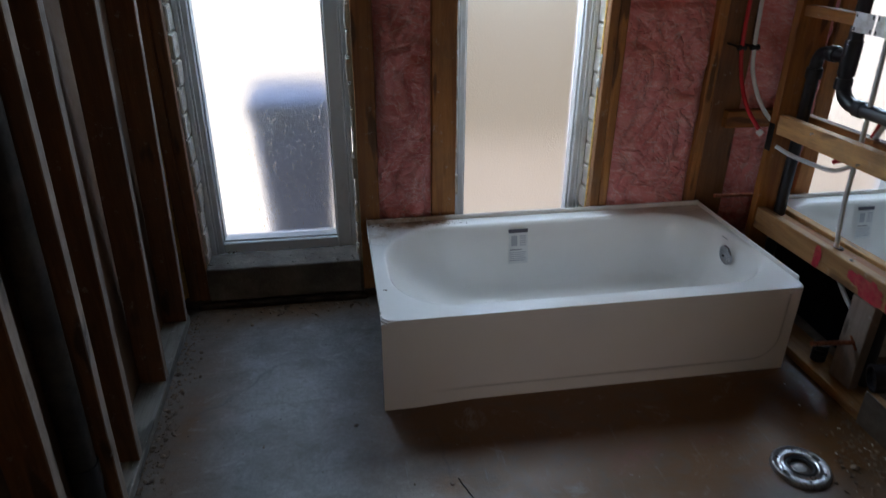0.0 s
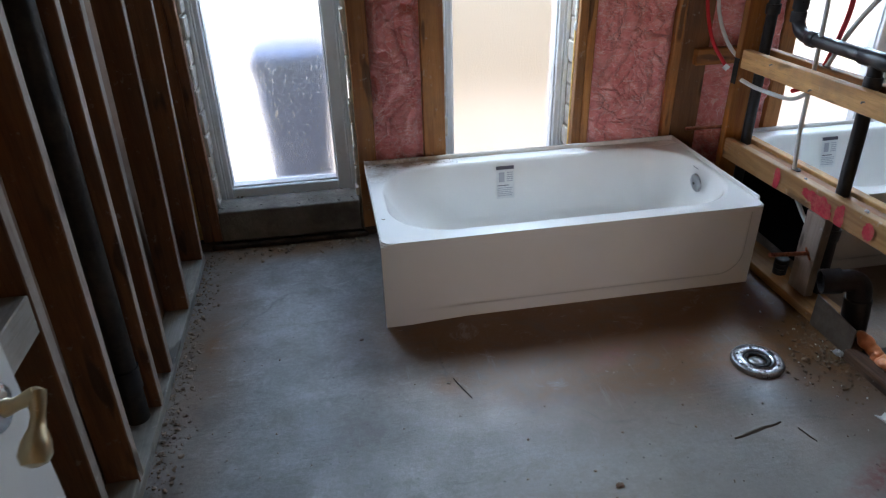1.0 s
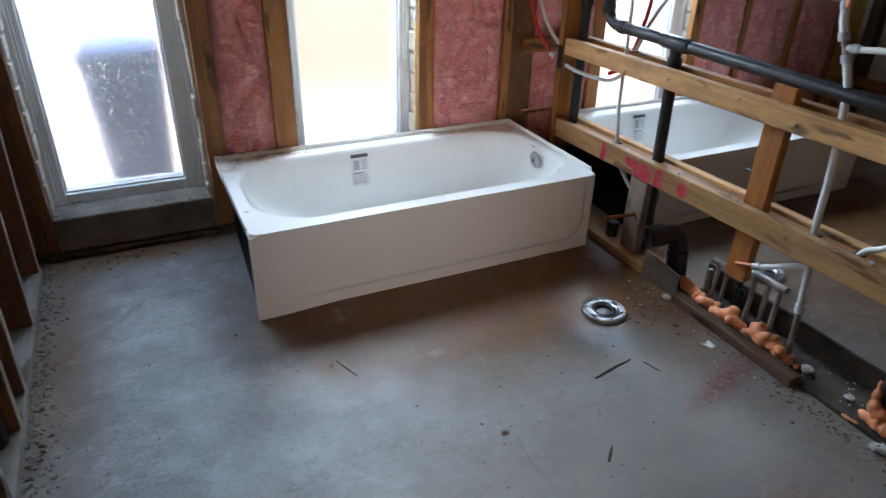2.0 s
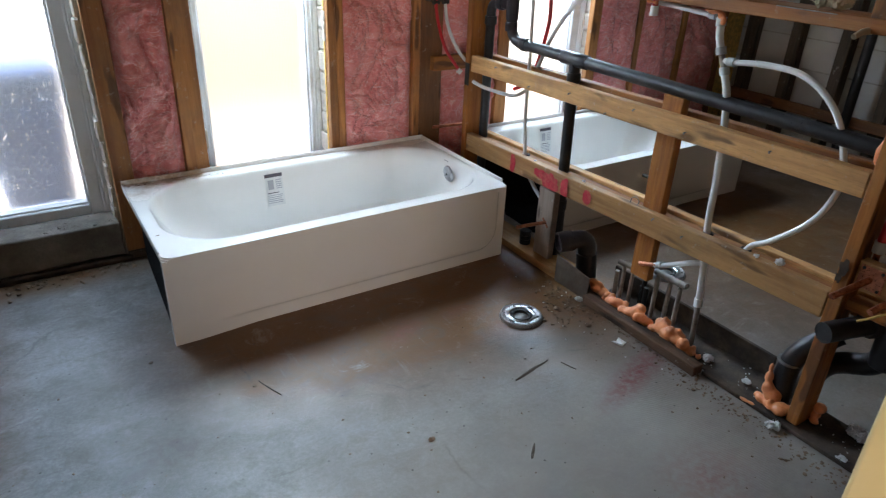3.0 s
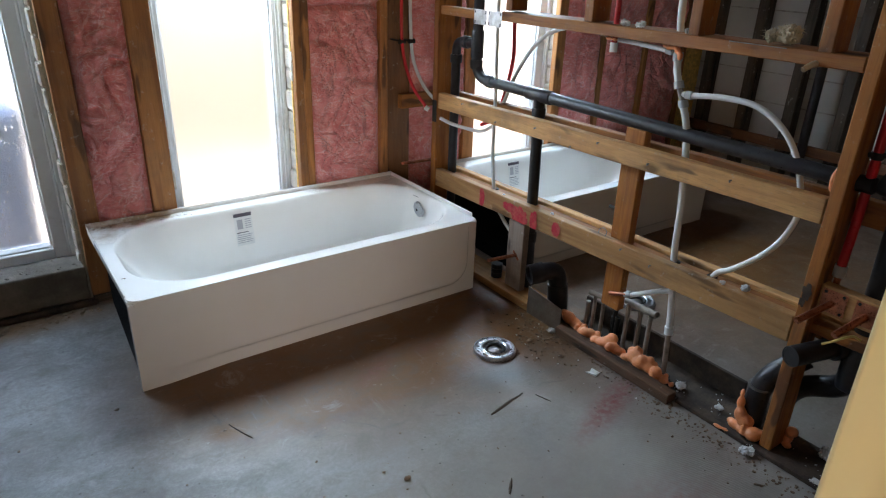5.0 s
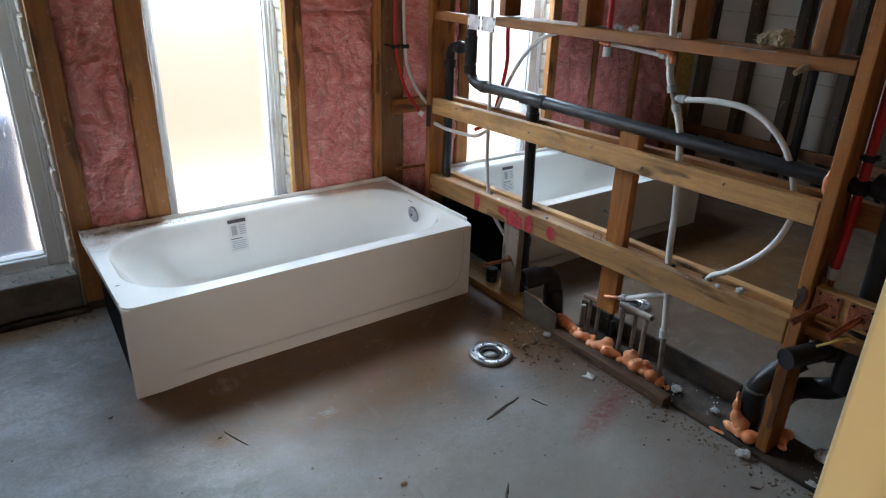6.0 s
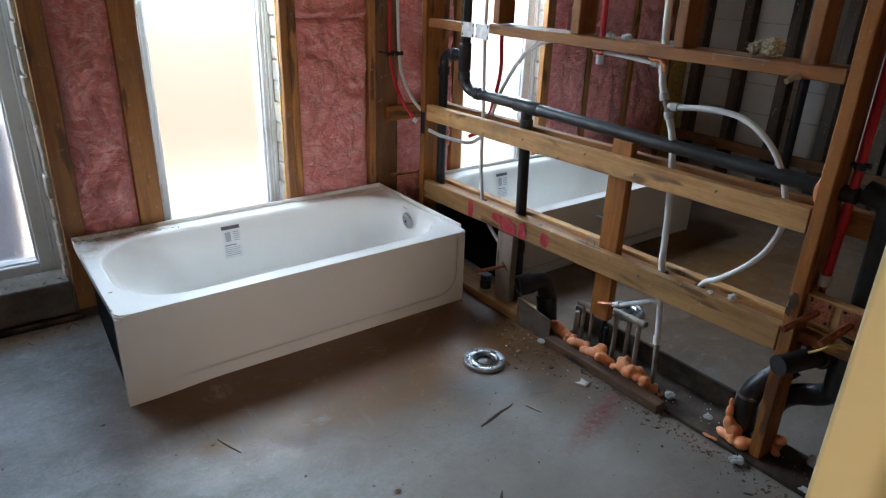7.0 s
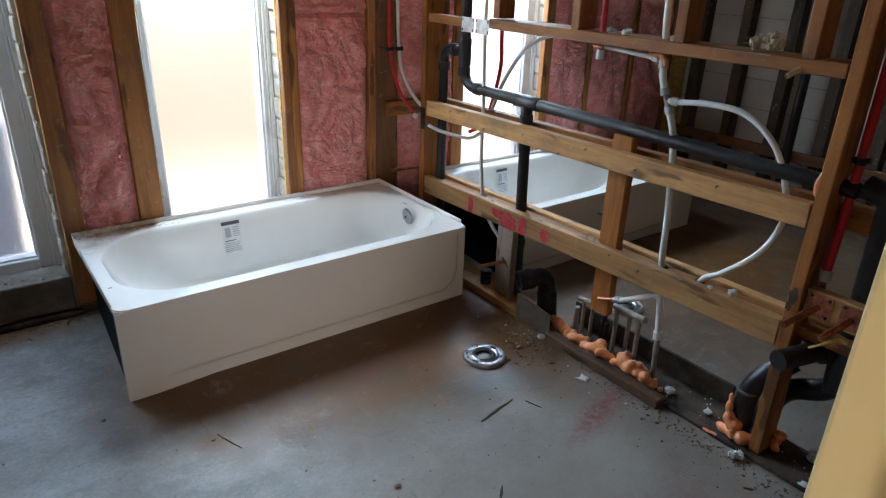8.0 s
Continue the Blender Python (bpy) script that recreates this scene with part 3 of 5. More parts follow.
def batt(x0, x1, z0, z1, seed, seam=None, puff=0.012, cell=0.014, amp=1.0):
    """A glass wool batt, creased and puffed between two studs."""
    bm = bmesh.new()
    nx, nz = max(8, int((x1 - x0) / cell)), int((z1 - z0) / cell)
    grid = []
    for k in range(nz + 1):
        row = []
        for i in range(nx + 1):
            u, w = i / nx, k / nz
            x, z = x0 + u * (x1 - x0), z0 + w * (z1 - z0)
            p = Vector((x * 5 + seed * 4.3, seed * 2.0, z * 3.2))
            edge = min(u, 1 - u) * (x1 - x0)
            e = min(1.0, edge / 0.035)
            warp = Vector((noise.noise(p * 1.1 + Vector((7, 0, 0))), 0, noise.noise(p * 1.1 + Vector((0, 9, 0))))) * 1.1
            fold = math.sqrt(noise.noise(p * 0.8 + warp * 0.8) ** 2 + 0.005) - 0.07
            fold2 = math.sqrt(noise.noise(p * 1.9 + warp * 1.2 + Vector((3, 0, 0))) ** 2 + 0.003) - 0.05
            fine = noise.noise(p * 9.0 + warp * 3)
            q1 = noise.noise(p * 1.5 + warp * 1.4 + Vector((0, 4, 0)))
            q2 = noise.noise(Vector((x * 9, seed * 5.0, z * 21)) + warp * 2.2)
            crease = max(0.0, 1 - abs(q1) * 7) ** 1.5 * 0.009 - max(0.0, 1 - abs(q2) * 4) ** 1.5 * 0.005
            dy = -puff * 1.3 * (1 - (1 - e) ** 2) - (0.085 * min(0.4, fold) + 0.04 * min(0.35, fold2) + 0.004 * fine - crease) * e * amp + 0.018 * amp
            if seam is not None:
                dy += 0.034 * math.exp(-((z - seam) / 0.012) ** 2) * (1 if z < seam else 0.6)
                dy -= 0.020 * math.exp(-((z - seam - 0.025) / 0.02) ** 2)
            jit = noise.noise(Vector((z * 7, seed * 3.0, u * 0.1))) * 0.008
            row.append(bm.verts.new((x + jit * (1 if 0 < i < nx else 0), max(min(WALL_Y + 0.012 + dy, BACK_Y - 0.004), 0.787 - max(0.0, z - 0.43)), z)))
        grid.append(row)
    back = [[bm.verts.new((x0 if c == 0 else x1, BACK_Y - 0.002, z)) for c in (0, 1)] for z in (z0, z1)]
    for k in range(nz):
        for i in range(nx):
            bm.faces.new((grid[k][i], grid[k][i + 1], grid[k + 1][i + 1], grid[k + 1][i]))
    bm.faces.new([back[0][0], back[0][1]] + [v for v in reversed(grid[0])])
    bm.faces.new([back[1][1], back[1][0]] + [v for v in grid[-1]])
    bm.faces.new([back[0][0]] + [grid[k][0] for k in range(nz + 1)] + [back[1][0]])
    bm.faces.new([back[1][1]] + [grid[k][nx] for k in range(nz, -1, -1)] + [back[0][1]])
    bm.faces.new((back[0][0], back[1][0], back[1][1], back[0][1]))
    return thing("insulation_batt", "pink fibreglass insulation batt pressed between wall studs", "insulation", group="insulation batts of the window wall", bm=bm, mat=M_WOOL, smooth=True)


batt(0.061, 0.286, 0.04, 2.39, 1, puff=0.012, cell=0.008, amp=1.9)
batt(1.084, 1.469, 0.04, 2.39, 2, seam=1.245, cell=0.008, amp=1.1)
batt(1.653, 2.019, 0.04, 2.39, 3)
batt(2.801, 3.119, 0.04, 2.39, 4)
batt(3.161, 3.549, 0.04, 2.39, 5)
batt(3.591, 3.979, 0.04, 2.39, 6)

# bricks that show in the window reveals
rng = random.Random(4)
for a, b in OPEN:
    for side, x in ((1, a), (-1, b)):
        z = SILL_Z + 0.005
        while z < HEAD_Z - 0.1:
            w = rng.uniform(0.006, 0.017)
            xs = (x - 0.03, x + w) if side > 0 else (x - w, x + 0.03)
            bb = box(xs[0], xs[1], BACK_Y + 0.017, 0.95, z, z + 0.092, 0.005)
            for v in bb.verts:
                v.co += noise.noise_vector(v.co * 25) * 0.003
            part("brick", bb, M_BRICK, wall_north)
            z += rng.uniform(0.100, 0.105)


def window(i, g0, g1, a, b):
    """A fixed window: frame, sash, obscured pane and its cement sill."""
    w = thing("window_%d" % i, "white-framed fixed window with frosted obscured glass", "window", kind="structure")
    gz0, gz1 = 0.228, 1.99
    yo, yg = 0.945, 1.03
    o0, o1, oz0, oz1 = a + 0.010, b - 0.008, 0.15, 2.066
    for name, x0, x1, z0, z1 in (("jamb", o0, o0 + 0.02, oz0, oz1), ("jamb", o1 - 0.02, o1, oz0, oz1),
                                 ("frame_head", o0 + 0.02, o1 - 0.02, oz1 - 0.028, oz1), ("frame_bottom", o0 + 0.02, o1 - 0.02, oz0, oz0 + 0.032)):
        part(name, box(x0, x1, yo, 1.075, z0, z1, 0.003), M_WINDOW, w)
    s0, s1, sz0, sz1 = o0 + 0.021, o1 - 0.021, oz0 + 0.033, oz1 - 0.029
    for name, x0, x1, z0, z1 in (("sash_stile", s0, g0 + 0.004, sz0, sz1), ("sash_stile", g1 - 0.004, s1, sz0, sz1),
                                 ("sash_rail", g0 + 0.004, g1 - 0.004, sz1 - 0.045, sz1), ("sash_rail", g0 + 0.004, g1 - 0.004, sz0, gz0 + 0.003)):
        st = part(name, box(x0, x1, yo + 0.016, 1.07, z0, z1, 0.004), M_WINDOW, w)
    for name, x0, x1, z0, z1 in (("glazing_bead", g0 + 0.0045, g0 + 0.012, gz0 + 0.012, sz1 - 0.05), ("glazing_bead", g1 - 0.012, g1 - 0.0045, gz0 + 0.012, sz1 - 0.05),
                                 ("glazing_bead", g0 + 0.0045, g1 - 0.0045, gz0 + 0.0035, gz0 + 0.0115)):
        part(name, box(x0, x1, yo + 0.034, yg - 0.001, z0, z1, 0.002), M_WINDOW, w)
    for x0, x1 in ((s0 + 0.0005, s0 + 0.010), (s1 - 0.010, s1 - 0.0005)):
        part("sash_lip", box(x0, x1, yo + 0.006, yo + 0.0155, sz0, sz1, 0.002), M_WINDOW, w)
    pane = part("pane", box(g0, g1, yg, yg + 0.005, gz0, sz1 - 0.043), M_GLASS, w, "frosted glass pane")
    pane.visible_shadow = False
    return w, pane


WINDOWS = [(-0.633, -0.119), (0.450, 0.968), (2.18, 2.705)]
panes = []
for i, ((g0, g1), (a, b)) in enumerate(zip(WINDOWS, OPEN)):
    w, pane = window(i + 1, g0, g1, a, b)
    panes.append((w, g0, g1))
    bb = box(a + 0.002, b - 0.002, 0.80 if i == 0 else 0.860, 0.944, 0.03 if i == 0 else 0.135, 0.19, 0.008, seg=2)
    bmesh.ops.subdivide_edges(bb, edges=bb.edges[:], cuts=5, use_grid_fill=True)
    for v in bb.verts:
        v.co += noise.noise_vector(v.co * 14) * 0.004
        if v.co.z > 0.15:
            v.co.z += (v.co.y - 0.88) * 0.05
    part("window_sill", bb, M_SILL, w, "crumbling cement sill", smooth=False)
tagged(lumps([((1.001, 0.838, 0.96 + 0.017 * k), 0.010 + 0.004 * math.sin(k * 2.3), (0.8, 1.0, 1.3)) for k in range(-3, 5)], "plaster_blob", M_PAPER, 0.004), "white plaster blob smeared on the window reveal", "plaster")
# low dark step in front of the first sill
bb = box(-0.74, -0.005, 0.778, 0.799, 0.0, 0.026, 0.006)
bmesh.ops.subdivide_edges(bb, edges=bb.edges[:], cuts=6, use_grid_fill=True)
for v in bb.verts:
    v.co += noise.noise_vector(v.co * 18) * 0.005
thing("trim", "low dark ridge along the floor below the window", "trim", kind="structure", bm=bb, mat=M_TAR)

# splashes of plaster on the first pane
rng = random.Random(8)
bm = bmesh.new()
for _ in range(420):
    x, z = rng.uniform(-0.60, -0.14), 0.25 + 0.95 * rng.random() ** 1.1
    if not (-0.48 < x < -0.15 and z < 0.82):
        continue
    r = rng.uniform(0.0013, 0.0038)
    tall = rng.uniform(1.0, 2.6)
    ring = [bm.verts.new((x + r * math.cos(k * math.tau / 7), 1.0285, z + r * tall * math.sin(k * math.tau / 7))) for k in range(7)]
    bm.faces.new(ring)
tagged(part("plaster_splashes", bm, M_SPLASH, panes[0][0], "white plaster splashes"), kind="stuff")

# south wall with the doorway, and the hall behind it
DOOR0, DOOR1 = -0.66, 0.118
bm = bmesh.new()
for x0, x1, z0, z1 in ((-1.0, DOOR0 - 0.02, 0.0, TOP), (DOOR1 + 0.02, 4.4, 0.0, TOP), (DOOR0 - 0.0195, DOOR1 + 0.0195, 2.08, TOP)):
    box(x0, x1, SOUTH_Y - 0.125, SOUTH_Y, z0, z1, bm=bm)
wall_south = thing("wall_south", "brown board wall round the doorway", "wall", kind="structure", bm=bm, mat=M_BACKBOARD)
door_1 = thing("door_1", "yellow painted door frame with a rounded edge", "door frame", kind="structure")
part("jamb", box(DOOR1, DOOR1 + 0.019, SOUTH_Y - 0.16, SOUTH_Y + 0.004, 0.0, 2.06, 0.004, seg=3), M_YELLOW, door_1)
part("jamb", box(DOOR0 - 0.019, DOOR0, SOUTH_Y - 0.16, SOUTH_Y + 0.004, 0.0, 2.06, 0.004, seg=3), M_YELLOW, door_1)
part("jamb_head", box(DOOR0, DOOR1, SOUTH_Y - 0.16, SOUTH_Y + 0.004, 2.041, 2.06, 0.003), M_YELLOW, door_1)
part("door_stop", box(DOOR1 - 0.011, DOOR1 - 0.0005, SOUTH_Y - 0.085, SOUTH_Y - 0.05, 0.0, 2.04, 0.003, seg=2), M_YELLOW, door_1)

bm = bmesh.new()
box(-1.9, -1.8, -4.6, -2.23, 0, TOP, bm=bm)
box(2.2, 2.3, -4.6, -2.23, 0, TOP, bm=bm)
box(-1.9, -1.72, -4.7, -4.601, 0, TOP, bm=bm)
box(-0.78, 2.3, -4.7, -4.601, 0, TOP, bm=bm)
box(-1.719, -0.781, -4.7, -4.601, 0, 0.85, bm=bm)
box(-1.719, -0.781, -4.7, -4.601, 2.15, TOP, bm=bm)
thing("wall_hall", "pale cream walls of the hall behind the doorway", "wall", kind="structure", bm=bm, mat=M_HALL)

# west stud wall, leaning a little into the room
LEAN_W = 0.024
bm = box(-1.02, WEST_X - 0.092, SOUTH_Y - 0.001, 0.905, 0.0, TOP)
wall_west = thing("wall_west", "open stud wall with brown board behind the studs", "wall", kind="structure", bm=bm, mat=M_BACKBOARD)


def leaning(bm):
    for v in bm.verts:
        v.co.x += LEAN_W * v.co.z
    return bm


for i, y in enumerate((0.66, 0.255, -0.14, -0.315, -0.63, -0.865, -1.27, -1.67, -2.06)):
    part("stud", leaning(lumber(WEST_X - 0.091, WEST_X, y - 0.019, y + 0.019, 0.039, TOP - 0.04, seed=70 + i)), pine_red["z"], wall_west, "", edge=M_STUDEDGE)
part("bottom_plate", lumber(WEST_X - 0.09, WEST_X + 0.003, -2.09, 0.70, 0.0, 0.038, seed=90), M_DUSTWOOD, wall_west, "dusty pale bottom plate")
for y0, y1, z in ((-1.25, -0.886, 0.73), (-1.65, -1.29, 0.69), (-0.845, -0.65, 0.02)):
    part("blocking", leaning(lumber(WEST_X - 0.09, WEST_X - 0.001, y0, y1, z, z + (0.038 if z < 0.1 else 0.09), seed=95 + int(z * 50))), M_DUSTWOOD, wall_west, "pale dusty wood blocking")

# east wall of the neighbouring room
bm = box(EAST_X + 0.091, EAST_X + 0.2, -2.1, 0.905, 0.0, TOP)
wall_east = thing("wall_east", "pale block wall behind dark studs", "wall", kind="structure", bm=bm, mat=M_EASTBOARD)
for i in range(9):
    y = 0.70 - i * 0.335
    part("stud", lumber(EAST_X, EAST_X + 0.089, y - 0.02, y + 0.05, 0.039, TOP - 0.04, seed=110 + i), wood_dark["z"], wall_east)
part("bottom_plate", lumber(EAST_X, EAST_X + 0.089, -2.09, 0.79, 0.0, 0.038, seed=130), wood_dark["y"], wall_east)
part("rail", lumber(EAST_X - 0.02, EAST_X - 0.001, -2.05, 0.78, 0.33, 0.40, seed=131), pine_red["y"], wall_east)
for y0, y1 in ((-1.16, -0.72), (-2.06, -1.164)):
    part("drywall_panel", box(EAST_X - 0.014, EAST_X - 0.001, y0, y1, 0.42, 2.40, 0.002), M_EASTBOARD, wall_east, "grey drywall sheet")
for z in (0.6, 0.8, 1.0, 1.2, 1.4):
    part("mortar_joint", box(EAST_X + 0.086, EAST_X + 0.0915, -2.09, 0.88, z, z + 0.008), M_MORTAR, wall_east)

# ---- wet wall ----
PX = 1.632
LOW = -0.028


def on_low(y, z):
    """A height on the low rails, which rise a little away from the windows."""
    return z + LOW * (y - 0.515)


partition = thing("partition_wall", "open wooden wet wall framing between two bathrooms", "wall", kind="structure")


def beam(name, mat, x0, x1, y0, y1, z0, z1, seed, label="", tilt=0.0):
    b = lumber(x0, x1, y0, y1, z0, z1, 0.002, seed)
    if tilt:
        for v in b.verts:
            v.co.z += tilt * (v.co.y - y1)
    return part(name, b, mat, partition, label)


part("end_stud", lumber(PX, PX + 0.14, 0.524, 0.562, 0.039, TOP - 0.04, seed=200), pine["z"], partition)
beam("post", pine["z"], PX, PX + 0.09, -1.458, -1.418, 0.012, TOP - 0.04, 201)
beam("post", pine["z"], PX, PX + 0.09, -2.03, -1.99, 0.012, TOP - 0.04, 202)
beam("rail", pine_pale["y"], PX, PX + 0.038, -1.416, 0.51, 0.773, 0.850, 203, "mid-height wooden rail", tilt=-0.02)
beam("rail", pine["y"], PX + 0.10, PX + 0.138, -1.95, 0.51, 0.773, 0.850, 204, tilt=-0.02)
low_rail = beam("rail", pine_pale["y"], PX, PX + 0.038, -1.416, 0.515, 0.363, 0.455, 205, "low wooden rail with red spray paint marks", tilt=LOW)
beam("rail", pine_pale["y"], PX + 0.10, PX + 0.138, -1.95, 0.51, 0.363, 0.455, 206, tilt=LOW)
beam("cavity_board", pine["y"], PX + 0.039, PX + 0.099, -1.95, 0.508, 0.405, 0.440, 209, "flat board between the low rails", tilt=LOW)
beam("header", pine["y"], PX, PX + 0.038, 0.232, 0.508, 1.222, 1.262, 207)
beam("header", pine["y"], PX, PX + 0.12, -1.416, 0.06, 1.232, 1.272, 208, tilt=-0.005)
for i, y in enumerate((0.018, -0.432, -0.885, -1.305)):
    beam("cripple_stud", pine["z"], PX + 0.001, PX + 0.09, y - 0.02, y + 0.02, 1.277, TOP - 0.04, 210 + i)
beam("short_stud", pine["z"], PX + 0.041, PX + 0.079, -0.735, -0.645, 0.185, 0.925, 220)
beam("short_stud", M_GREYSTUD, PX + 0.003, PX + 0.04, -0.19, -0.085, 0.039, 0.377, 221, "scuffed short stud")
beam("bottom_plate", pine_pale["y"], 1.592, 1.73, -0.31, 0.62, 0.0, 0.038, 222)
beam("bottom_plate", M_KERB, 1.560, 1.612, -1.10, -0.515, 0.0, 0.040, 223, "dirty wooden kerb along the floor cut-out")
beam("top_plate", pine["y"], PX, PX + 0.14, -2.05, 0.79, TOP - 0.039, TOP - 0.002, 224)
beam("nailer", pine["x"], 1.57, 1.85, 0.755, 0.795, 0.725, 0.80, 225)
beam("stub_block", pine_pale["y"], PX + 0.02, PX + 0.058, -1.985, -1.46, 0.545, 0.635, 226, "pale block that holds copper stubs")
part("tar_board", box(1.802, 1.816, -1.25, -0.46, 0.0, 0.095, 0.002), M_TAR, partition, "black tar board edge")
part("tar_sheet", box(1.63, 1.80, -1.98, -0.50, 0.0, 0.010, 0.003), M_TAR, partition, "black tar sheet in the floor cut-out")
part("floor_strip", box(1.60, 1.629, -1.98, -1.105, 0.0, 0.016, 0.003), M_TAR, partition)

# red spray marks on the low rail
for (y, z, ry, rz), sd in zip(((0.117, 0.420, 0.021, 0.042), (-0.090, 0.430, 0.050, 0.024), (-0.155, 0.408, 0.055, 0.042), (-0.250, 0.412, 0.025, 0.045), (-0.390, 0.418, 0.025, 0.032)), range(9)):
    bm = bmesh.new()
    ring = []
    for k in range(72):
        a = k * math.tau / 72
        u = Vector((math.cos(a), math.sin(a), sd * 5.0))
        q = 1 + 0.3 * noise.noise(u * 1.4) + 0.22 * noise.noise(u * 4.5) + 0.10 * noise.noise(u * 13)
        ring.append(bm.verts.new((PX - 0.0035 - 0.0004 * sd, y + ry * q * math.cos(a), on_low(y, min(0.452, max(0.366, z - 0.012 + rz * q * math.sin(a)))))))
    bm.faces.new(ring)
    m = part("spray_mark", bm, M_SPRAY, low_rail, "red spray paint")

# steel plates
for y0, y1 in ((0.152, 0.242), (0.052, 0.145)):
    pl = thing("nail_plate", "shiny steel nail plate on the wooden header", "nail plate", group="nail plates", bm=box(PX - 0.0045, PX - 0.003, y0, y1, 1.205, 1.268, 0.0006), mat=M_STEEL_NEW)
    for y in (y0 + 0.008, y1 - 0.008):
        for z in (1.215, 1.258):
            part("tooth_slot", box(PX - 0.0056, PX - 0.0047, y - 0.003, y + 0.003, z - 0.006, z + 0.006), M_CLAMP, pl)
bb = box(1.585, 1.590, -0.515, -0.305, 0.001, 0.135, 0.001)
for v in bb.verts:
    if v.co.z > 0.05 and v.co.y < -0.4:
        v.co.z -= 0.022
thing("steel_plate", "dull brown-stained steel plate standing on the floor edge", "metal plate", bm=bb, mat=M_STAINED)
thing("bracket", "small black steel bracket nailed to the end stud", "bracket", bm=box(PX - 0.0075, PX - 0.003, 0.515, 0.548, 0.70, 0.81, 0.001), mat=M_CLAMP)

# ---- bath tubs ----
def bath_tub(x0, flip, label):
    """An alcove bath: rim, basin, apron with a raised panel, dark underside, overflow plate."""
    L, W, H = 1.524, 0.785, 0.365
    tub = thing("bath_tub", label, "bath tub", group="bath tubs")

    def fx(x):
        return x0 + (L - x if flip else x)

    bm = bmesh.new()
    n = 14
    outer = []
    inner0 = rounded(0.048, 1.506, 0.064, 0.722, 0.25, n)
    for k, (x, y) in enumerate(inner0):
        c, i = divmod(k, n)
        cx, cy = ((L, 0), (L, W), (0, W), (0, 0))[c]
        ex, ey = ((L - 0.26, 0), (L, W - 0.26), (0.26, W), (0, 0.26))[c], ((L, 0.26), (L - 0.26, W), (0, W - 0.26), (0.26, 0))[c]
        t = i / (n - 1)
        a, b = Vector(ex), Vector(ey)
        cr = Vector((cx, cy))
        outer.append(a.lerp(cr, t * 2) if t <= 0.5 else cr.lerp(b, t * 2 - 1))
    levels = [[(p.x, p.y, H) for p in outer]]
    levels.append([(p.x * 0.55 + q[0] * 0.45, p.y * 0.55 + q[1] * 0.45, H - 0.0005) for p, q in zip(outer, inner0)])
    for dx0, dx1, dy0, dy1, z, r in ((0.048, 0.018, 0.064, 0.063, H - 0.001, 0.25), (0.0505, 0.021, 0.0665, 0.068, H - 0.002, 0.25), (0.055, 0.027, 0.071, 0.074, H - 0.006, 0.248), (0.060, 0.035, 0.076, 0.081, H - 0.016, 0.242),
                                     (0.082, 0.058, 0.088, 0.094, H - 0.06, 0.22), (0.15, 0.080, 0.112, 0.114, H - 0.16, 0.19),
                                     (0.24, 0.10, 0.145, 0.135, H - 0.25, 0.17), (0.285, 0.12, 0.17, 0.16, H - 0.295, 0.16),
                                     (0.35, 0.17, 0.22, 0.21, H - 0.318, 0.13), (0.5, 0.3, 0.30, 0.29, H - 0.324, 0.08)):
        levels.append([(x, y, z) for x, y in rounded(dx0, L - dx1, dy0, W - dy1, r, n)])
    rings = [[bm.verts.new((fx(x), y, z)) for x, y, z in lev] for lev in levels]
    N = len(rings[0])
    for a, b in zip(rings, rings[1:]):
        for k in range(N):
            bm.faces.new((a[k], a[(k + 1) % N], b[(k + 1) % N], b[k]))
    bm.faces.new(rings[-1])
    # turned-down edge
    skirt = [bm.verts.new((v.co.x, v.co.y, H - 0.022)) for v in rings[0]]
    for k in range(N):
        bm.faces.new((rings[0][k], skirt[k], skirt[(k + 1) % N], rings[0][(k + 1) % N]))
    bmesh.ops.bevel(bm, geom=[e for e in bm.edges if all(abs(v.co.z - H) < 1e-6 for v in e.verts)], offset=0.006, segments=3, affect="EDGES")
    part("basin", bm, M_ENAMEL, tub, "glossy white basin and rim", smooth=True)

    # upstand for tiles along back and ends
    bm = bmesh.new()
    box(min(fx(0.0), fx(L)), max(fx(0.0), fx(L)), W - 0.007, W, H - 0.004, H + 0.02, 0.002, bm=bm)
    a, b = sorted((fx(L), fx(L - 0.007)))
    box(a, b, 0.05, W - 0.0075, H - 0.004, H + 0.018, 0.002, bm=bm)
    a, b = sorted((fx(0), fx(0.006)))
    box(a, b, 0.05, W - 0.0075, H - 0.004, H + 0.008, 0.002, bm=bm)
    part("tile_flange", bm, M_ENAMEL, tub)

    # apron: a grid with a shallow raised panel
    bm = bmesh.new()
    nx, nz = 170, 70
    zt = H - 0.012
    g = []
    for k in range(nz + 1):
        row = []
        for i in range(nx + 1):
            x, z = L * i / nx, zt * k / nz
            cx0, cx1, cz0, cz1, r = -0.3, L - 0.05, 0.06, 0.60, 0.10
            qx, qz = abs(x - (cx0 + cx1) / 2) - (cx1 - cx0) / 2 + r, abs(z - (cz0 + cz1) / 2) - (cz1 - cz0) / 2 + r
            sd = math.hypot(max(qx, 0), max(qz, 0)) + min(max(qx, qz), 0) - r
            s = 1 / (1 + math.exp(max(-50, min(50, sd / 0.0042))))
            fade = max(0.0, min(1.0, (x - 0.10) / 0.22))
            y = 0.002 + 0.016 * (1 - s) * fade
            row.append(bm.verts.new((fx(x), y, z)))
        g.append(row)
    for k in range(nz):
        for i in range(nx):
            bm.faces.new((g[k][i], g[k][i + 1], g[k + 1][i + 1], g[k + 1][i]))
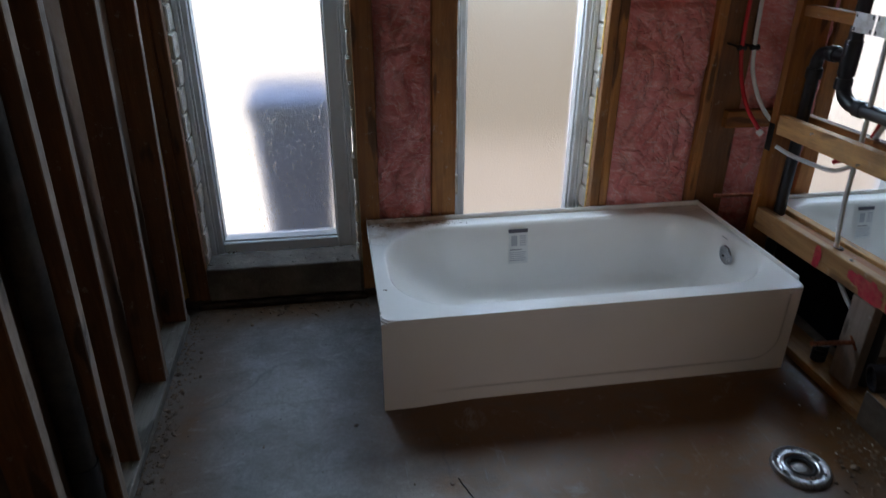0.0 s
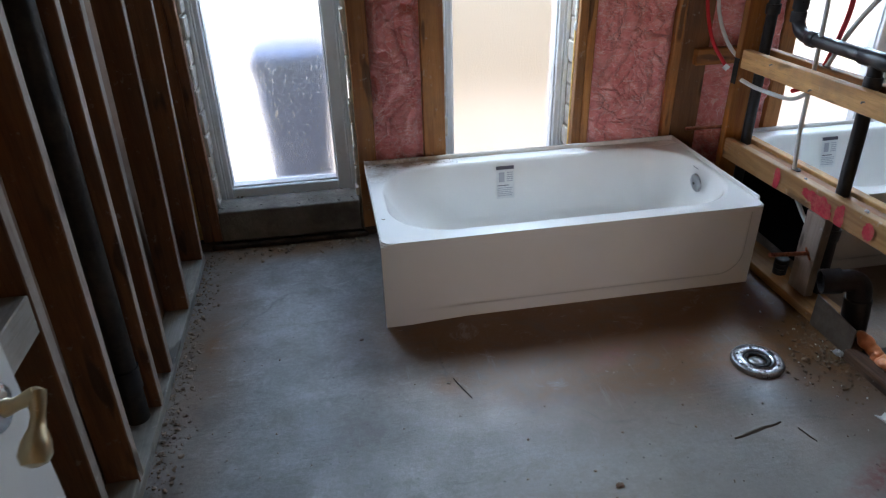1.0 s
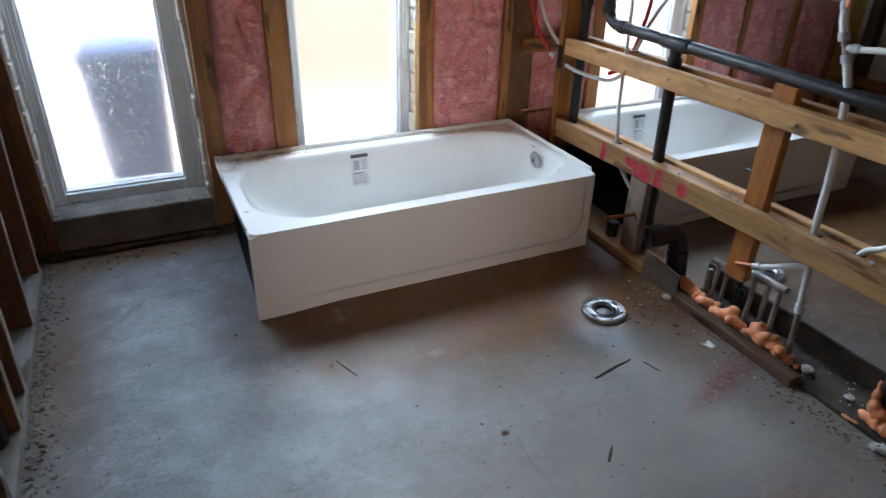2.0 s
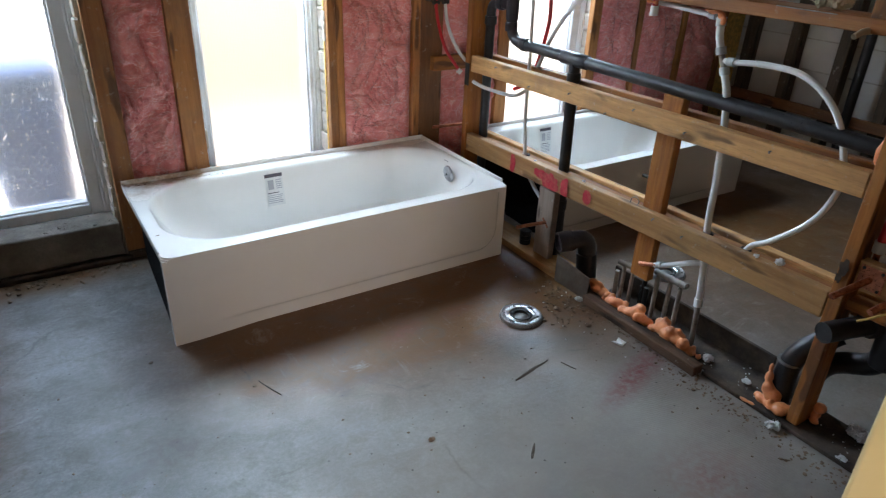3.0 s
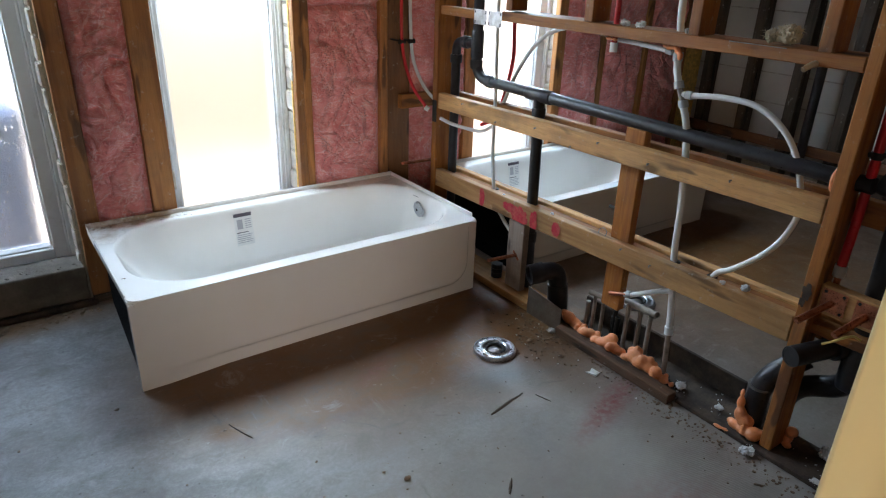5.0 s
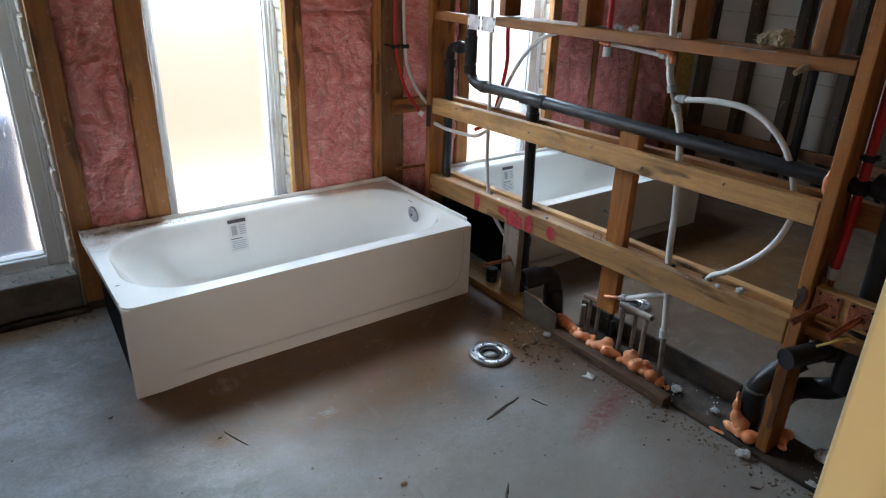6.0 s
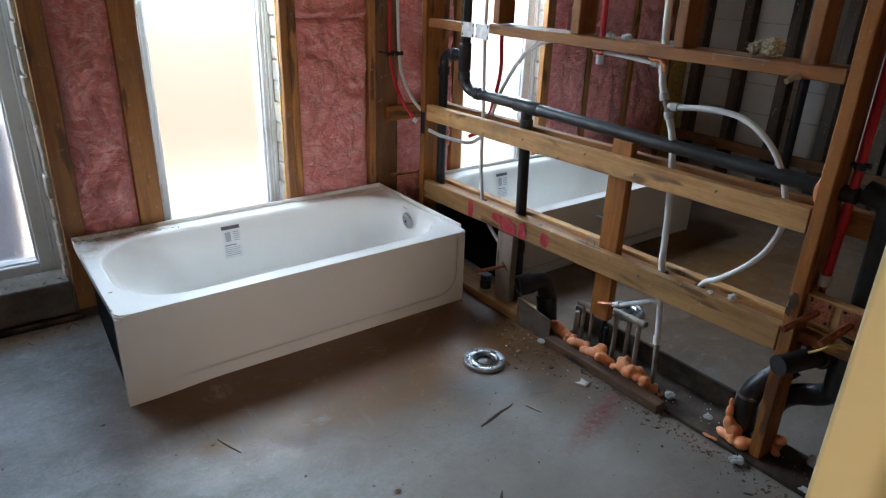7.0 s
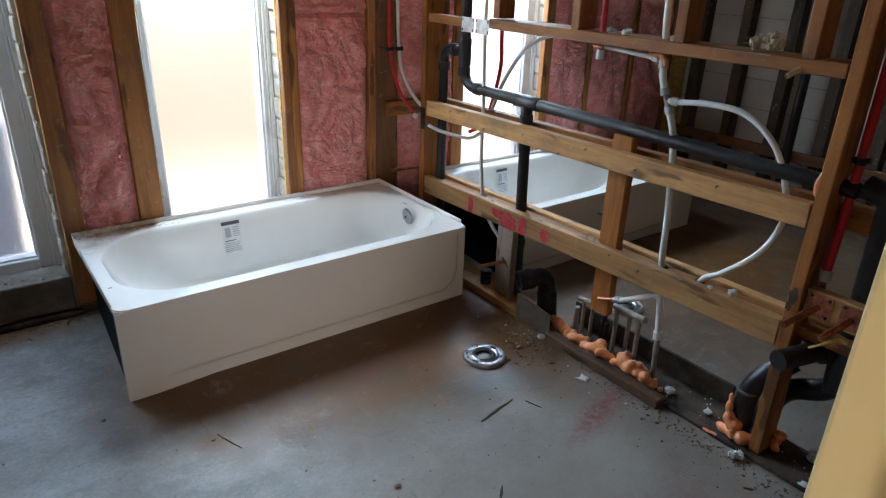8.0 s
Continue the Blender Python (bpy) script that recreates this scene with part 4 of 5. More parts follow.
    rim = [g[0][i] for i in range(nx + 1)] + [g[k][nx] for k in range(1, nz + 1)] + [g[nz][i] for i in range(nx - 1, -1, -1)] + [g[k][0] for k in range(nz - 1, 0, -1)]
    ret = [bm.verts.new((v.co.x, 0.028, v.co.z)) for v in rim]
    for k in range(len(rim)):
        j = (k + 1) % len(rim)
        bm.faces.new((rim[k], ret[k], ret[j], rim[j]))
    part("apron", bm, M_ENAMEL, tub, "white front apron with a raised panel", smooth=False)

    # dark underside and foam bed
    bm = bmesh.new()
    lv = [[(x, y, z) for x, y in rounded(d, L - d2, e, W - 0.03, r, n)] for d, d2, e, z, r in ((0.035, 0.035, 0.034, H - 0.024, 0.1), (0.05, 0.05, 0.06, H - 0.12, 0.15), (0.12, 0.07, 0.10, 0.09, 0.17), (0.2, 0.1, 0.14, 0.025, 0.15))]
    rings = [[bm.verts.new((fx(x), y, z)) for x, y, z in q] for q in lv]
    for a, b in zip(rings, rings[1:]):
        for k in range(N):
            bm.faces.new((a[k], a[(k + 1) % N], b[(k + 1) % N], b[k]))
    bm.faces.new(rings[-1])
    part("underside", bm, M_UNDER, tub, "black painted underside", smooth=True)
    a, b = sorted((fx(0.06), fx(L - 0.05)))
    # near-black sheets added to stand for the dark inside of the open ends
    for q in (0.016, L - 0.016):
        c, d = sorted((fx(q - 0.004), fx(q + 0.004)))
        bb = box(c, d, 0.056, W - 0.012, 0.004, H - 0.024, 0.001)
        for v in bb.verts:
            v.co.x += 0.05 * (v.co.y - 0.056) * (1 if d < fx(L / 2) else -1)
        part("end_panel", bb, M_UNDER, tub, "near-black sheet added across the open tub end")
    part("support_pad", box(a, b, 0.10, W - 0.08, 0.0, 0.035, 0.004), M_UNDER, tub)
    for q in (0.012, L - 0.012):
        a, b = sorted((fx(q - 0.008), fx(q + 0.008)))
        part("apron_leg", box(a, b, 0.03, 0.052, 0.0, H - 0.025, 0.002), M_UNDER, tub)

    # overflow plate on the drain end
    turn = Matrix.Rotation(radians(-90 if not flip else 90), 4, "Y") @ Matrix.Rotation(radians(-7), 4, "Y" if flip else "Y")
    ov = part("overflow_plate", lathe([(0, 0.010), (0.020, 0.0105), (0.032, 0.009), (0.040, 0.004), (0.042, -0.004)], 32, (fx(L - 0.080), 0.388, 0.304), turn), M_SATIN, tub, "round satin chrome overflow plate", smooth=True)
    part("overflow_screw", lathe([(0, 0.0135), (0.005, 0.013), (0.006, 0.010)], 12, (fx(L - 0.080), 0.388, 0.304), turn), M_CLAMP, ov)
    part("drain", lathe([(0, 0.004), (0.025, 0.004), (0.034, 0.002), (0.036, 0.0)], 24, (fx(L - 0.30), 0.395, 0.0425)), M_CHROME, tub, "chrome drain", smooth=True)
    return tub


tub = bath_tub(0.0, False, "white enamel alcove bath tub, new and dusty, below the windows")
tub_far = bath_tub(1.80, True, "white enamel alcove bath tub in the neighbouring bathroom")


def tub_sticker(xc, w, label):
    """A printed paper label stuck to the back slope of a basin."""
    s = thing("sticker", label, "sticker")

    def sheet(x0, x1, v0, v1, lift):
        bm = bmesh.new()
        rows = []
        for j in range(7):
            v = v0 + (v1 - v0) * j / 6
            # the basin's back slope, from the rim down
            z = 0.352 - v * 0.99
            y = 0.785 - (0.0885 + 0.014 * min(1, v / 0.045) + 0.018 * max(0.0, min(1, (v - 0.045) / 0.1)) + 0.012 * max(0, v - 0.145) / 0.09) - 0.0022 - lift
            rows.append((bm.verts.new((xc + x0, y, z)), bm.verts.new((xc + x1, y, z))))
        for a, b in zip(rows, rows[1:]):
            bm.faces.new((a[0], a[1], b[1], b[0]))
        return bm

    part("sheet", sheet(-w / 2, w / 2, 0.012, 0.165, 0.0), M_PAPER, s)
    part("title_bar", sheet(-w / 2, w / 2, 0.012, 0.028, 0.0012), M_PRINT, s, "dark title bar")
    part("drawing", sheet(-w * 0.36, -w * 0.05, 0.040, 0.085, 0.0012), M_PRINT_GREY, s, "grey line drawing")
    for k in range(5):
        part("text_bar", sheet(w * 0.08, w * 0.42, 0.040 + k * 0.010, 0.044 + k * 0.010, 0.0012), M_PRINT_GREY, s)
    part("heading_bar", sheet(-w * 0.44, w * 0.2, 0.100, 0.104, 0.0012), M_PRINT, s)
    for k in range(5):
        part("text_bar", sheet(-w * 0.44, w * (0.4 - 0.05 * (k % 3)), 0.112 + k * 0.009, 0.1155 + k * 0.009, 0.0012), M_PRINT_GREY, s)
    return s


tub_sticker(0.645, 0.086, "printed white paper sticker inside the bath tub")
tub_sticker(2.33, 0.086, "printed white paper sticker inside the neighbouring bath tub")

# crumbs of debris on the tub rim
rng = random.Random(31)
for i in range(9):
    x, y = rng.uniform(0.02, 0.35), rng.choice((0.745, 0.755, 0.73, 0.3))
    if y == 0.3:
        x, y = rng.uniform(0.015, 0.05), rng.uniform(0.1, 0.6)
    r = rng.uniform(0.002, 0.0045)
    bm = bmesh.new()
    bmesh.ops.create_icosphere(bm, subdivisions=1, radius=r, matrix=Matrix.Translation((x, y, 0.3655 + r * 0.35)) @ Matrix.Diagonal((1.4, 0.8, 0.5, 1)))
    thing("crumb", "crumb of brown mortar on the tub rim", "debris", group="crumbs on the tub", bm=bm, mat=M_RUBBLE)

# ---- toilet flange ----
def closet_flange(x, y):
    f = thing("closet_flange", "chrome toilet floor flange set in the concrete", "floor flange", group="floor flanges")
    part("ring", lathe([(0.047, 0.001), (0.047, 0.014), (0.052, 0.017), (0.058, 0.013), (0.064, 0.012), (0.072, 0.013), (0.080, 0.016), (0.086, 0.014), (0.089, 0.006), (0.089, 0.0)], 48, (x, y, 0)), M_SATIN, f, smooth=True)
    part("gasket", lathe([(0.030, 0.004), (0.033, 0.012), (0.040, 0.014), (0.0465, 0.010)], 40, (x, y, 0)), M_CLAMP, f, "black rubber gasket", smooth=True)
    part("test_plug", lathe([(0, 0.007), (0.016, 0.0075), (0.023, 0.005), (0.0295, 0.001)], 32, (x, y, 0)), M_STEEL, f, "bright steel plug", smooth=True)
    for k in range(6):
        a = k * math.tau / 6 + 0.3
        cx, cy = x + 0.069 * math.cos(a), y + 0.069 * math.sin(a)
        if k % 3 == 0:
            b = box(-0.007, 0.007, -0.013, 0.013, 0.0128, 0.0142)
        else:
            b = lathe([(0, 0.0142), (0.0045, 0.0142), (0.005, 0.0125)], 12)
        b.transform(Matrix.Translation((cx, cy, 0)) @ Matrix.Rotation(a, 4, "Z"))
        part("bolt_slot", b, M_CLAMP, f)
    return f


closet_flange(1.259, -0.474)
closet_flange(2.10, -0.51)

# ---- black drain pipes ----
def hub(parent, p, d, r, h, name="hub"):
    p, d = Vector(p), Vector(d).normalized()
    q = [p - d * h, p - d * (h - 0.004), p + d * (h - 0.004), p + d * h]
    return part(name, sweep(q, [r * 0.93, r, r, r * 0.93], 20), M_ABS, parent, smooth=True)


R = 0.0245
vent = thing("drain_pipe", "black ABS drain line running through the wet wall", "pipe")
part("run", sweep(fillet([(1.70, 0.30, 1.60), (1.70, 0.30, 0.952), (1.70, -1.50, 0.94)], 0.09), R, 20), M_ABS, vent, smooth=True)
part("drop", sweep([(1.70, -0.145, 0.945), (1.70, -0.165, 0.30), (1.70, -0.175, 0.05)], R, 20), M_ABS, vent, smooth=True)
part("side_vent", sweep(fillet([(1.70, 0.30, 1.105), (1.70, 0.462, 1.105), (1.70, 0.462, 0.02)], 0.055), R * 0.92, 20), M_ABS, vent, smooth=True)
for p, d, h in (((1.70, 0.30, 1.105), (0, 0, 1), 0.062), ((1.70, 0.385, 1.105), (0, 1, 0), 0.018), ((1.70, 0.462, 1.02), (0, 0, 1), 0.02), ((1.70, 0.30, 1.015), (0, 0, 1), 0.02),
                ((1.70, 0.19, 0.951), (0, 1, 0.007), 0.02), ((1.70, -0.145, 0.949), (0, 1, 0.007), 0.075), ((1.70, -0.148, 0.875), (0, 0.02, 1), 0.02), ((1.70, -0.165, 0.30), (0, 0, 1), 0.025)):
    hub(vent, p, d, R * 1.2, h)

elbow = thing("drain_elbow", "black ABS elbow with an open socket near the floor", "pipe fitting")
part("bend", sweep(fillet([(1.555, -0.353, 0.222), (1.665, -0.394, 0.238), (1.675, -0.414, 0.01)], 0.05), 0.040, 20), M_ABS, elbow, smooth=True)
part("socket", sweep([(1.540, -0.347, 0.220), (1.60, -0.370, 0.229)], 0.0455, 22, hollow=0.02), M_ABS, elbow, smooth=True)
part("collar", sweep([(1.668, -0.400, 0.165), (1.673, -0.410, 0.045)], 0.0455, 20), M_ABS, elbow, smooth=True)
thing("pipe_stub", "short ribbed black pipe cap on the bottom plate", "pipe fitting", bm=lathe([(0, 0.07), (0.024, 0.07), (0.028, 0.066), (0.028, 0.05), (0.024, 0.046), (0.028, 0.042), (0.028, 0.028), (0.024, 0.024), (0.027, 0.02), (0.027, 0)], 22, (1.655, 0.00, 0.0385)), mat=M_ABS, smooth=True)

sink = thing("sink_drain", "black ABS sink trap arm and riser beside the post", "pipe")
part("arm", sweep([(1.545, -1.475, 0.425), (1.75, -1.535, 0.43)], 0.032, 20, hollow=0.002), M_ABS, sink, smooth=True)
part("riser", sweep(fillet([(1.75, -1.50, 0.945), (1.75, -1.575, 0.93), (1.75, -1.585, 0.30), (1.78, -1.42, 0.20), (1.79, -1.36, 0.01)], 0.07), 0.036, 20), M_ABS, sink, smooth=True)
hub(sink, (1.74, -1.532, 0.43), (1, -0.3, 0.02), 0.043, 0.045)
hub(sink, (1.75, -1.584, 0.38), (0, 0.02, 1), 0.046, 0.08)
ground_elbow = thing("floor_drain_pipe", "black ABS pipe bend rising from orange foam", "pipe")
part("bend", sweep(fillet([(1.70, -1.345, 0.02), (1.70, -1.345, 0.21), (1.78, -1.43, 0.315)], 0.07), 0.037, 20), M_ABS, ground_elbow, smooth=True)
part("seal_ring", sweep([(1.70, -1.345, 0.178), (1.70, -1.345, 0.186)], 0.0395, 20), M_STEEL, ground_elbow)
far_stack = thing("vent_pipe", "black vent pipe on the far wall", "pipe", bm=sweep([(4.12, -0.13, 0.02), (4.12, -0.13, 2.4)], 0.03, 16), mat=M_ABS, smooth=True)
west_stack = thing("vent_pipe", "dark grey drain pipe standing between the wall studs", "pipe")
part("pipe_body", sweep([(-0.828, -0.372, 0.0385), (-0.828 + LEAN_W * 2.3, -0.372, 2.38)], 0.036, 20), plain("grey_abs", (0.020, 0.018, 0.016), 0.6, vary=0.5, scale=10, dirt=(0.075, 0.062, 0.05), dirt_at=0.56), west_stack, smooth=True)
part("coupling", sweep([(-0.826, -0.372, 0.16), (-0.824, -0.372, 0.24)], 0.041, 20), M_ABS, west_stack, smooth=True)

# ---- water lines ----
def line(name, pts, r, mat, label, category="water pipe", group="", parent=None, path=smooth_path):
    bm = sweep(path(pts), r, 12)
    if parent:
        return part(name, bm, mat, parent, label, True)
    return thing(name, label, category, group, bm=bm, mat=mat, smooth=True)


def ring_at(parent, p, d, r, h, mat):
    p, d = Vector(p), Vector(d).normalized()
    return part("crimp_ring", sweep([p - d * h, p + d * h], r, 14), mat, parent, smooth=True)


XP = 1.70
main = thing("water_pipe", "white PEX water line with crimp rings and a tee", "water pipe")
line("upper_run", [(XP, -0.775, 1.60), (XP, -0.778, 1.415), (XP, -0.785, 1.309), (XP, -0.793, 1.26)], 0.0125, M_PEX, "", parent=main)
line("middle_run", [(XP, -0.797, 1.20), (XP, -0.803, 1.15), (XP, -0.822, 1.10)], 0.0125, M_PEX, "", parent=main)
line("lower_run", [(XP, -0.848, 1.05), (XP, -0.885, 0.942), (XP, -0.914, 0.700), (XP, -0.924, 0.513), (XP, -0.948, 0.349), (XP, -0.964, 0.197)], 0.0125, M_PEX, "", parent=main)
part("tee", sweep([(XP, -0.820, 1.105), (XP, -0.850, 1.045)], 0.0105, 12), M_COPPER_OLD, main, "dark brass tee", True)
ring_at(main, (XP, -0.797, 1.195), (0, -0.1, -1), 0.0165, 0.014, M_PEX_GREY)
ring_at(main, (XP, -0.820, 1.105), (0, -0.35, -1), 0.0165, 0.012, M_PEX_GREY)
ring_at(main, (XP, -0.850, 1.045), (0, -0.35, -1), 0.0165, 0.013, M_PEX_GREY)
ring_at(main, (XP, -0.963, 0.205), (0, -0.1, -1), 0.0165, 0.016, M_PEX)
part("floor_stub", sweep([(XP, -0.964, 0.20), (XP, -0.975, 0.02)], 0.0105, 12), M_COPPER_OLD, main, "old copper stub", True)
loop = thing("water_pipe", "white PEX branch looping down from a tee", "water pipe", bm=sweep(smooth_path([(XP, -0.842, 1.077), (XP, -0.881, 1.079), (XP, -0.987, 1.092), (XP, -1.109, 1.088), (XP, -1.204, 1.041), (XP, -1.272, 0.960), (XP + 0.01, -1.312, 0.826), (XP + 0.01, -1.297, 0.727), (XP, -1.250, 0.640), (XP, -1.155, 0.545), (XP, -1.105, 0.510), (XP, -1.08, 0.465)]), 0.0098, 12), mat=M_PEX, smooth=True)
ring_at(loop, (XP, -0.868, 1.078), (0, -1, 0.03), 0.014, 0.013, M_PEX_GREY)
branch = thing("water_pipe", "white PEX branch with a copper stub through the short stud", "water pipe", bm=sweep(smooth_path([(XP, -0.955, 0.362), (XP, -0.92, 0.355), (XP - 0.01, -0.85, 0.318), (XP - 0.02, -0.79, 0.285), (XP - 0.025, -0.755, 0.272)]), 0.0105, 12), mat=M_PEX, smooth=True)
part("copper_end", sweep([(XP - 0.025, -0.77, 0.278), (XP - 0.035, -0.69, 0.252)], 0.0085, 12), M_COPPER, branch, "copper end", True)
ring_at(branch, (XP - 0.022, -0.775, 0.281), (0, -1, 0.3), 0.0135, 0.010, M_PEX_GREY)
line("water_pipe", [(1.76, 0.12, 1.60), (1.76, 0.117, 1.223), (1.76, 0.111, 1.051), (1.755, 0.164, 0.847), (1.755, 0.21, 0.77), (1.75, 0.30, 0.72)], 0.0092, M_RED, "red PEX hot water line in the wet wall")
line("water_pipe", [(1.72, -0.62, 1.225), (1.74, -0.40, 1.23), (1.76, -0.192, 1.225), (1.76, -0.047, 1.156), (1.76, 0.069, 1.019), (1.755, 0.152, 0.849), (1.75, 0.19, 0.75)], 0.0092, M_PEX, "white PEX line bending down in the wet wall")
line("water_pipe", [(XP - 0.01, 0.147, 1.60), (XP - 0.01, 0.15, 1.222), (XP - 0.005, 0.139, 0.871), (XP - 0.005, 0.134, 0.628), (XP - 0.005, 0.112, 0.469), (XP, 0.105, 0.40)], 0.0085, M_PEX, "thin white PEX line hanging straight down")
cross = line("water_pipe", [(XP, -0.50, 1.222), (XP, -0.62, 1.218), (XP, -0.775, 1.208)], 0.0085, M_PEX, "white PEX branch below the header")
ring_at(cross, (XP, -0.762, 1.209), (0, -1, -0.05), 0.0125, 0.012, M_PEX_GREY)
cap = thing("capped_pipe", "red PEX stub with a white cap through the header", "water pipe", bm=sweep([(XP - 0.02, -0.525, 1.55), (XP - 0.02, -0.53, 1.20)], 0.0105, 12), mat=M_RED, smooth=True)
part("cap", sweep([(XP - 0.02, -0.53, 1.212), (XP - 0.02, -0.53, 1.178)], 0.0145, 14), M_PEX, cap, "white cap", True)
redl = line("water_pipe", [(1.531, 0.70, 1.60), (1.531, 0.70, 1.332), (1.535, 0.70, 1.094), (1.545, 0.68, 0.97), (1.556, 0.62, 0.86), (1.602, 0.558, 0.764)], 0.0085, M_RED, "red PEX line curving in from the corner")
whtl = line("water_pipe", [(1.578, 0.70, 1.60), (1.580, 0.70, 1.332), (1.592, 0.70, 1.06), (1.60, 0.67, 0.95), (1.625, 0.61, 0.85), (1.67, 0.565, 0.79), (1.73, 0.555, 0.76)], 0.0085, M_PEX, "white PEX line curving in from the corner")
for x in (1.536, 1.592):
    clip = thing("pipe_clip", "small black plastic pipe clip on the corner board", "clip", group="pipe clips", bm=sweep([(x - 0.017, 0.70, 1.078), (x + 0.017, 0.70, 1.078)], 0.0115, 12), mat=M_CLAMP)
    part("nail_arm", box(x - 0.003, x + 0.003, 0.71, 0.806, 1.074, 1.082), M_CLAMP, clip)
part("white_end", sweep([(1.592, 0.566, 0.772), (1.606, 0.553, 0.758)], 0.0125, 12), M_PEX, redl, "white crimp end", True)
line("water_pipe", [(1.645, 0.505, 0.722), (1.68, 0.45, 0.70), (1.72, 0.34, 0.69), (1.73, 0.26, 0.70), (1.75, 0.20, 0.74)], 0.0088, M_PEX, "white PEX line crossing behind the rail")
postred = thing("water_pipe", "thick red PEX riser behind the post", "water pipe", bm=sweep(smooth_path([(1.70, -1.478, 0.66), (1.70, -1.482, 0.85), (1.70, -1.484, 1.02), (1.70, -1.484, 1.34), (1.70, -1.485, 1.7)]), 0.0135, 14), mat=M_RED, smooth=True)
part("white_end", sweep([(1.70, -1.478, 0.69), (1.70, -1.478, 0.655)], 0.018, 14), M_PEX_GREY, postred, "grey crimp end", True)
part("copper_tail", sweep([(1.70, -1.478, 0.66), (1.70, -1.478, 0.58)], 0.010, 12), M_COPPER, postred, "copper tail", True)
clip = thing("pipe_clip", "black plastic clip holding a red pipe", "clip", group="pipe clips", bm=sweep([(1.70, -1.462, 1.022), (1.70, -1.51, 1.030)], 0.008, 10), mat=M_CLAMP)
part("clip_band", sweep([(1.70, -1.484, 1.014), (1.70, -1.484, 1.034)], 0.0165, 14), M_CLAMP, clip)

# drilled holes with dark rims where lines pass the cavity board
for k, (y, z) in enumerate(((-0.934, 0.4415), (-1.088, 0.4415), (0.106, 0.4415))):
    thing("pipe_grommet", "dark rubber grommet round a pipe in the low rail", "grommet", group="pipe grommets", bm=lathe([(0.010, 0.004), (0.016, 0.005), (0.019, 0.002), (0.020, -0.002)], 18, (XP, y, on_low(y, z))), mat=M_CLAMP, smooth=True)

# torch scorch on the post beside the copper stubs
for k, (y, z, ry, rz) in enumerate(((-1.434, 0.600, 0.014, 0.026), (-1.428, 0.565, 0.010, 0.018))):
    bm = bmesh.new()
    ring = []
    for i in range(26):
        a = i * math.tau / 26
        q = 1 + 0.5 * noise.noise(Vector((math.cos(a) * 1.6, math.sin(a) * 1.6, k * 7.0 + 2)))
        ring.append(bm.verts.new((PX - 0.0032 - 0.0004 * k, min(-1.4195, max(-1.4565, y + ry * q * math.cos(a))), z + rz * q * math.sin(a))))
    bm.faces.new(ring)
    part("scorch_mark", bm, M_TAR, partition, "black torch scorch")
thing("pipe_end", "small cream plastic pipe end below the header", "pipe end", bm=sweep([(PX - 0.045, -1.282, 1.232), (PX - 0.015, -1.288, 1.244), (PX + 0.03, -1.292, 1.247)], [0.008, 0.009, 0.011], 12, hollow=0.006), mat=M_FLUFF_TAN, smooth=True)

line("water_pipe", [(XP - 0.005, 0.10, 0.40), (XP - 0.005, 0.047, 0.342), (XP - 0.005, -0.026, 0.287), (XP + 0.01, -0.10, 0.24)], 0.0085, M_PEX, "white PEX tail slanting down behind a short stud")
line("wire_loop", [(PX + 0.02, -0.60, 0.486), (PX + 0.02, -0.607, 0.508), (PX + 0.02, -0.628, 0.517), (PX + 0.02, -0.642, 0.506), (PX + 0.02, -0.638, 0.488)], 0.0018, M_STEEL, "thin curled steel wire on the low rail", "wire")
thing("pipe_clip", "small black plastic clip on the short stud", "clip", group="pipe clips", bm=sweep([(PX + 0.05, -0.615, 0.60), (PX + 0.05, -0.6455, 0.60)], 0.007, 10), mat=M_CLAMP)

# copper stubs
def copper_stub(pts, r, label):
    s = thing("copper_stub", label, "pipe stub", group="copper stubs", bm=sweep(fillet(pts, 0.02), r, 14), mat=M_COPPER, smooth=True)
    return s


copper_stub([(1.46, 0.57, 0.493), (1.66, 0.575, 0.487)], 0.0085, "copper bath spout stub through the end stud")
cs = copper_stub([(1.468, -0.150, 0.229), (1.645, -0.150, 0.215)], 0.0085, "copper supply stub nailed to the short stud")
part("strap", sweep([(1.631, -0.135, 0.232), (1.626, -0.150, 0.226), (1.631, -0.172, 0.198)], 0.0045, 8), M_COPPER, cs, "copper strap")
for y, tip in ((-1.505, (1.545, -1.462, 0.542)), (-1.60, (1.545, -1.570, 0.548))):
    c = copper_stub([tip, (PX + 0.03, y, 0.592)], 0.0105, "copper sink supply stub with a plate on the block")
    plate = part("ear_plate", box(PX + 0.0155, PX + 0.0185, y - 0.036, y + 0.036, 0.556, 0.628, 0.001), M_COPPER, c, "copper mounting plate")
    for dy in (-0.026, 0.026):
        for dz in (0.564, 0.620):
            part("screw", sweep([(PX + 0.0125, y + dy, dz), (PX + 0.0155, y + dy, dz)], 0.0045, 8), M_CLAMP, plate)
line("wire", [(1.60, -1.62, 0.54), (1.585, -1.60, 0.548), (1.56, -1.57, 0.525), (1.55, -1.545, 0.505)], 0.0035, M_WIRE, "bent yellow electrical wire end", "wire")

# old copper risers in the foam
def riser(y, x, top, r=0.0085):
    return sweep([(x, y, 0.005), (x, y, top)], r, 10)


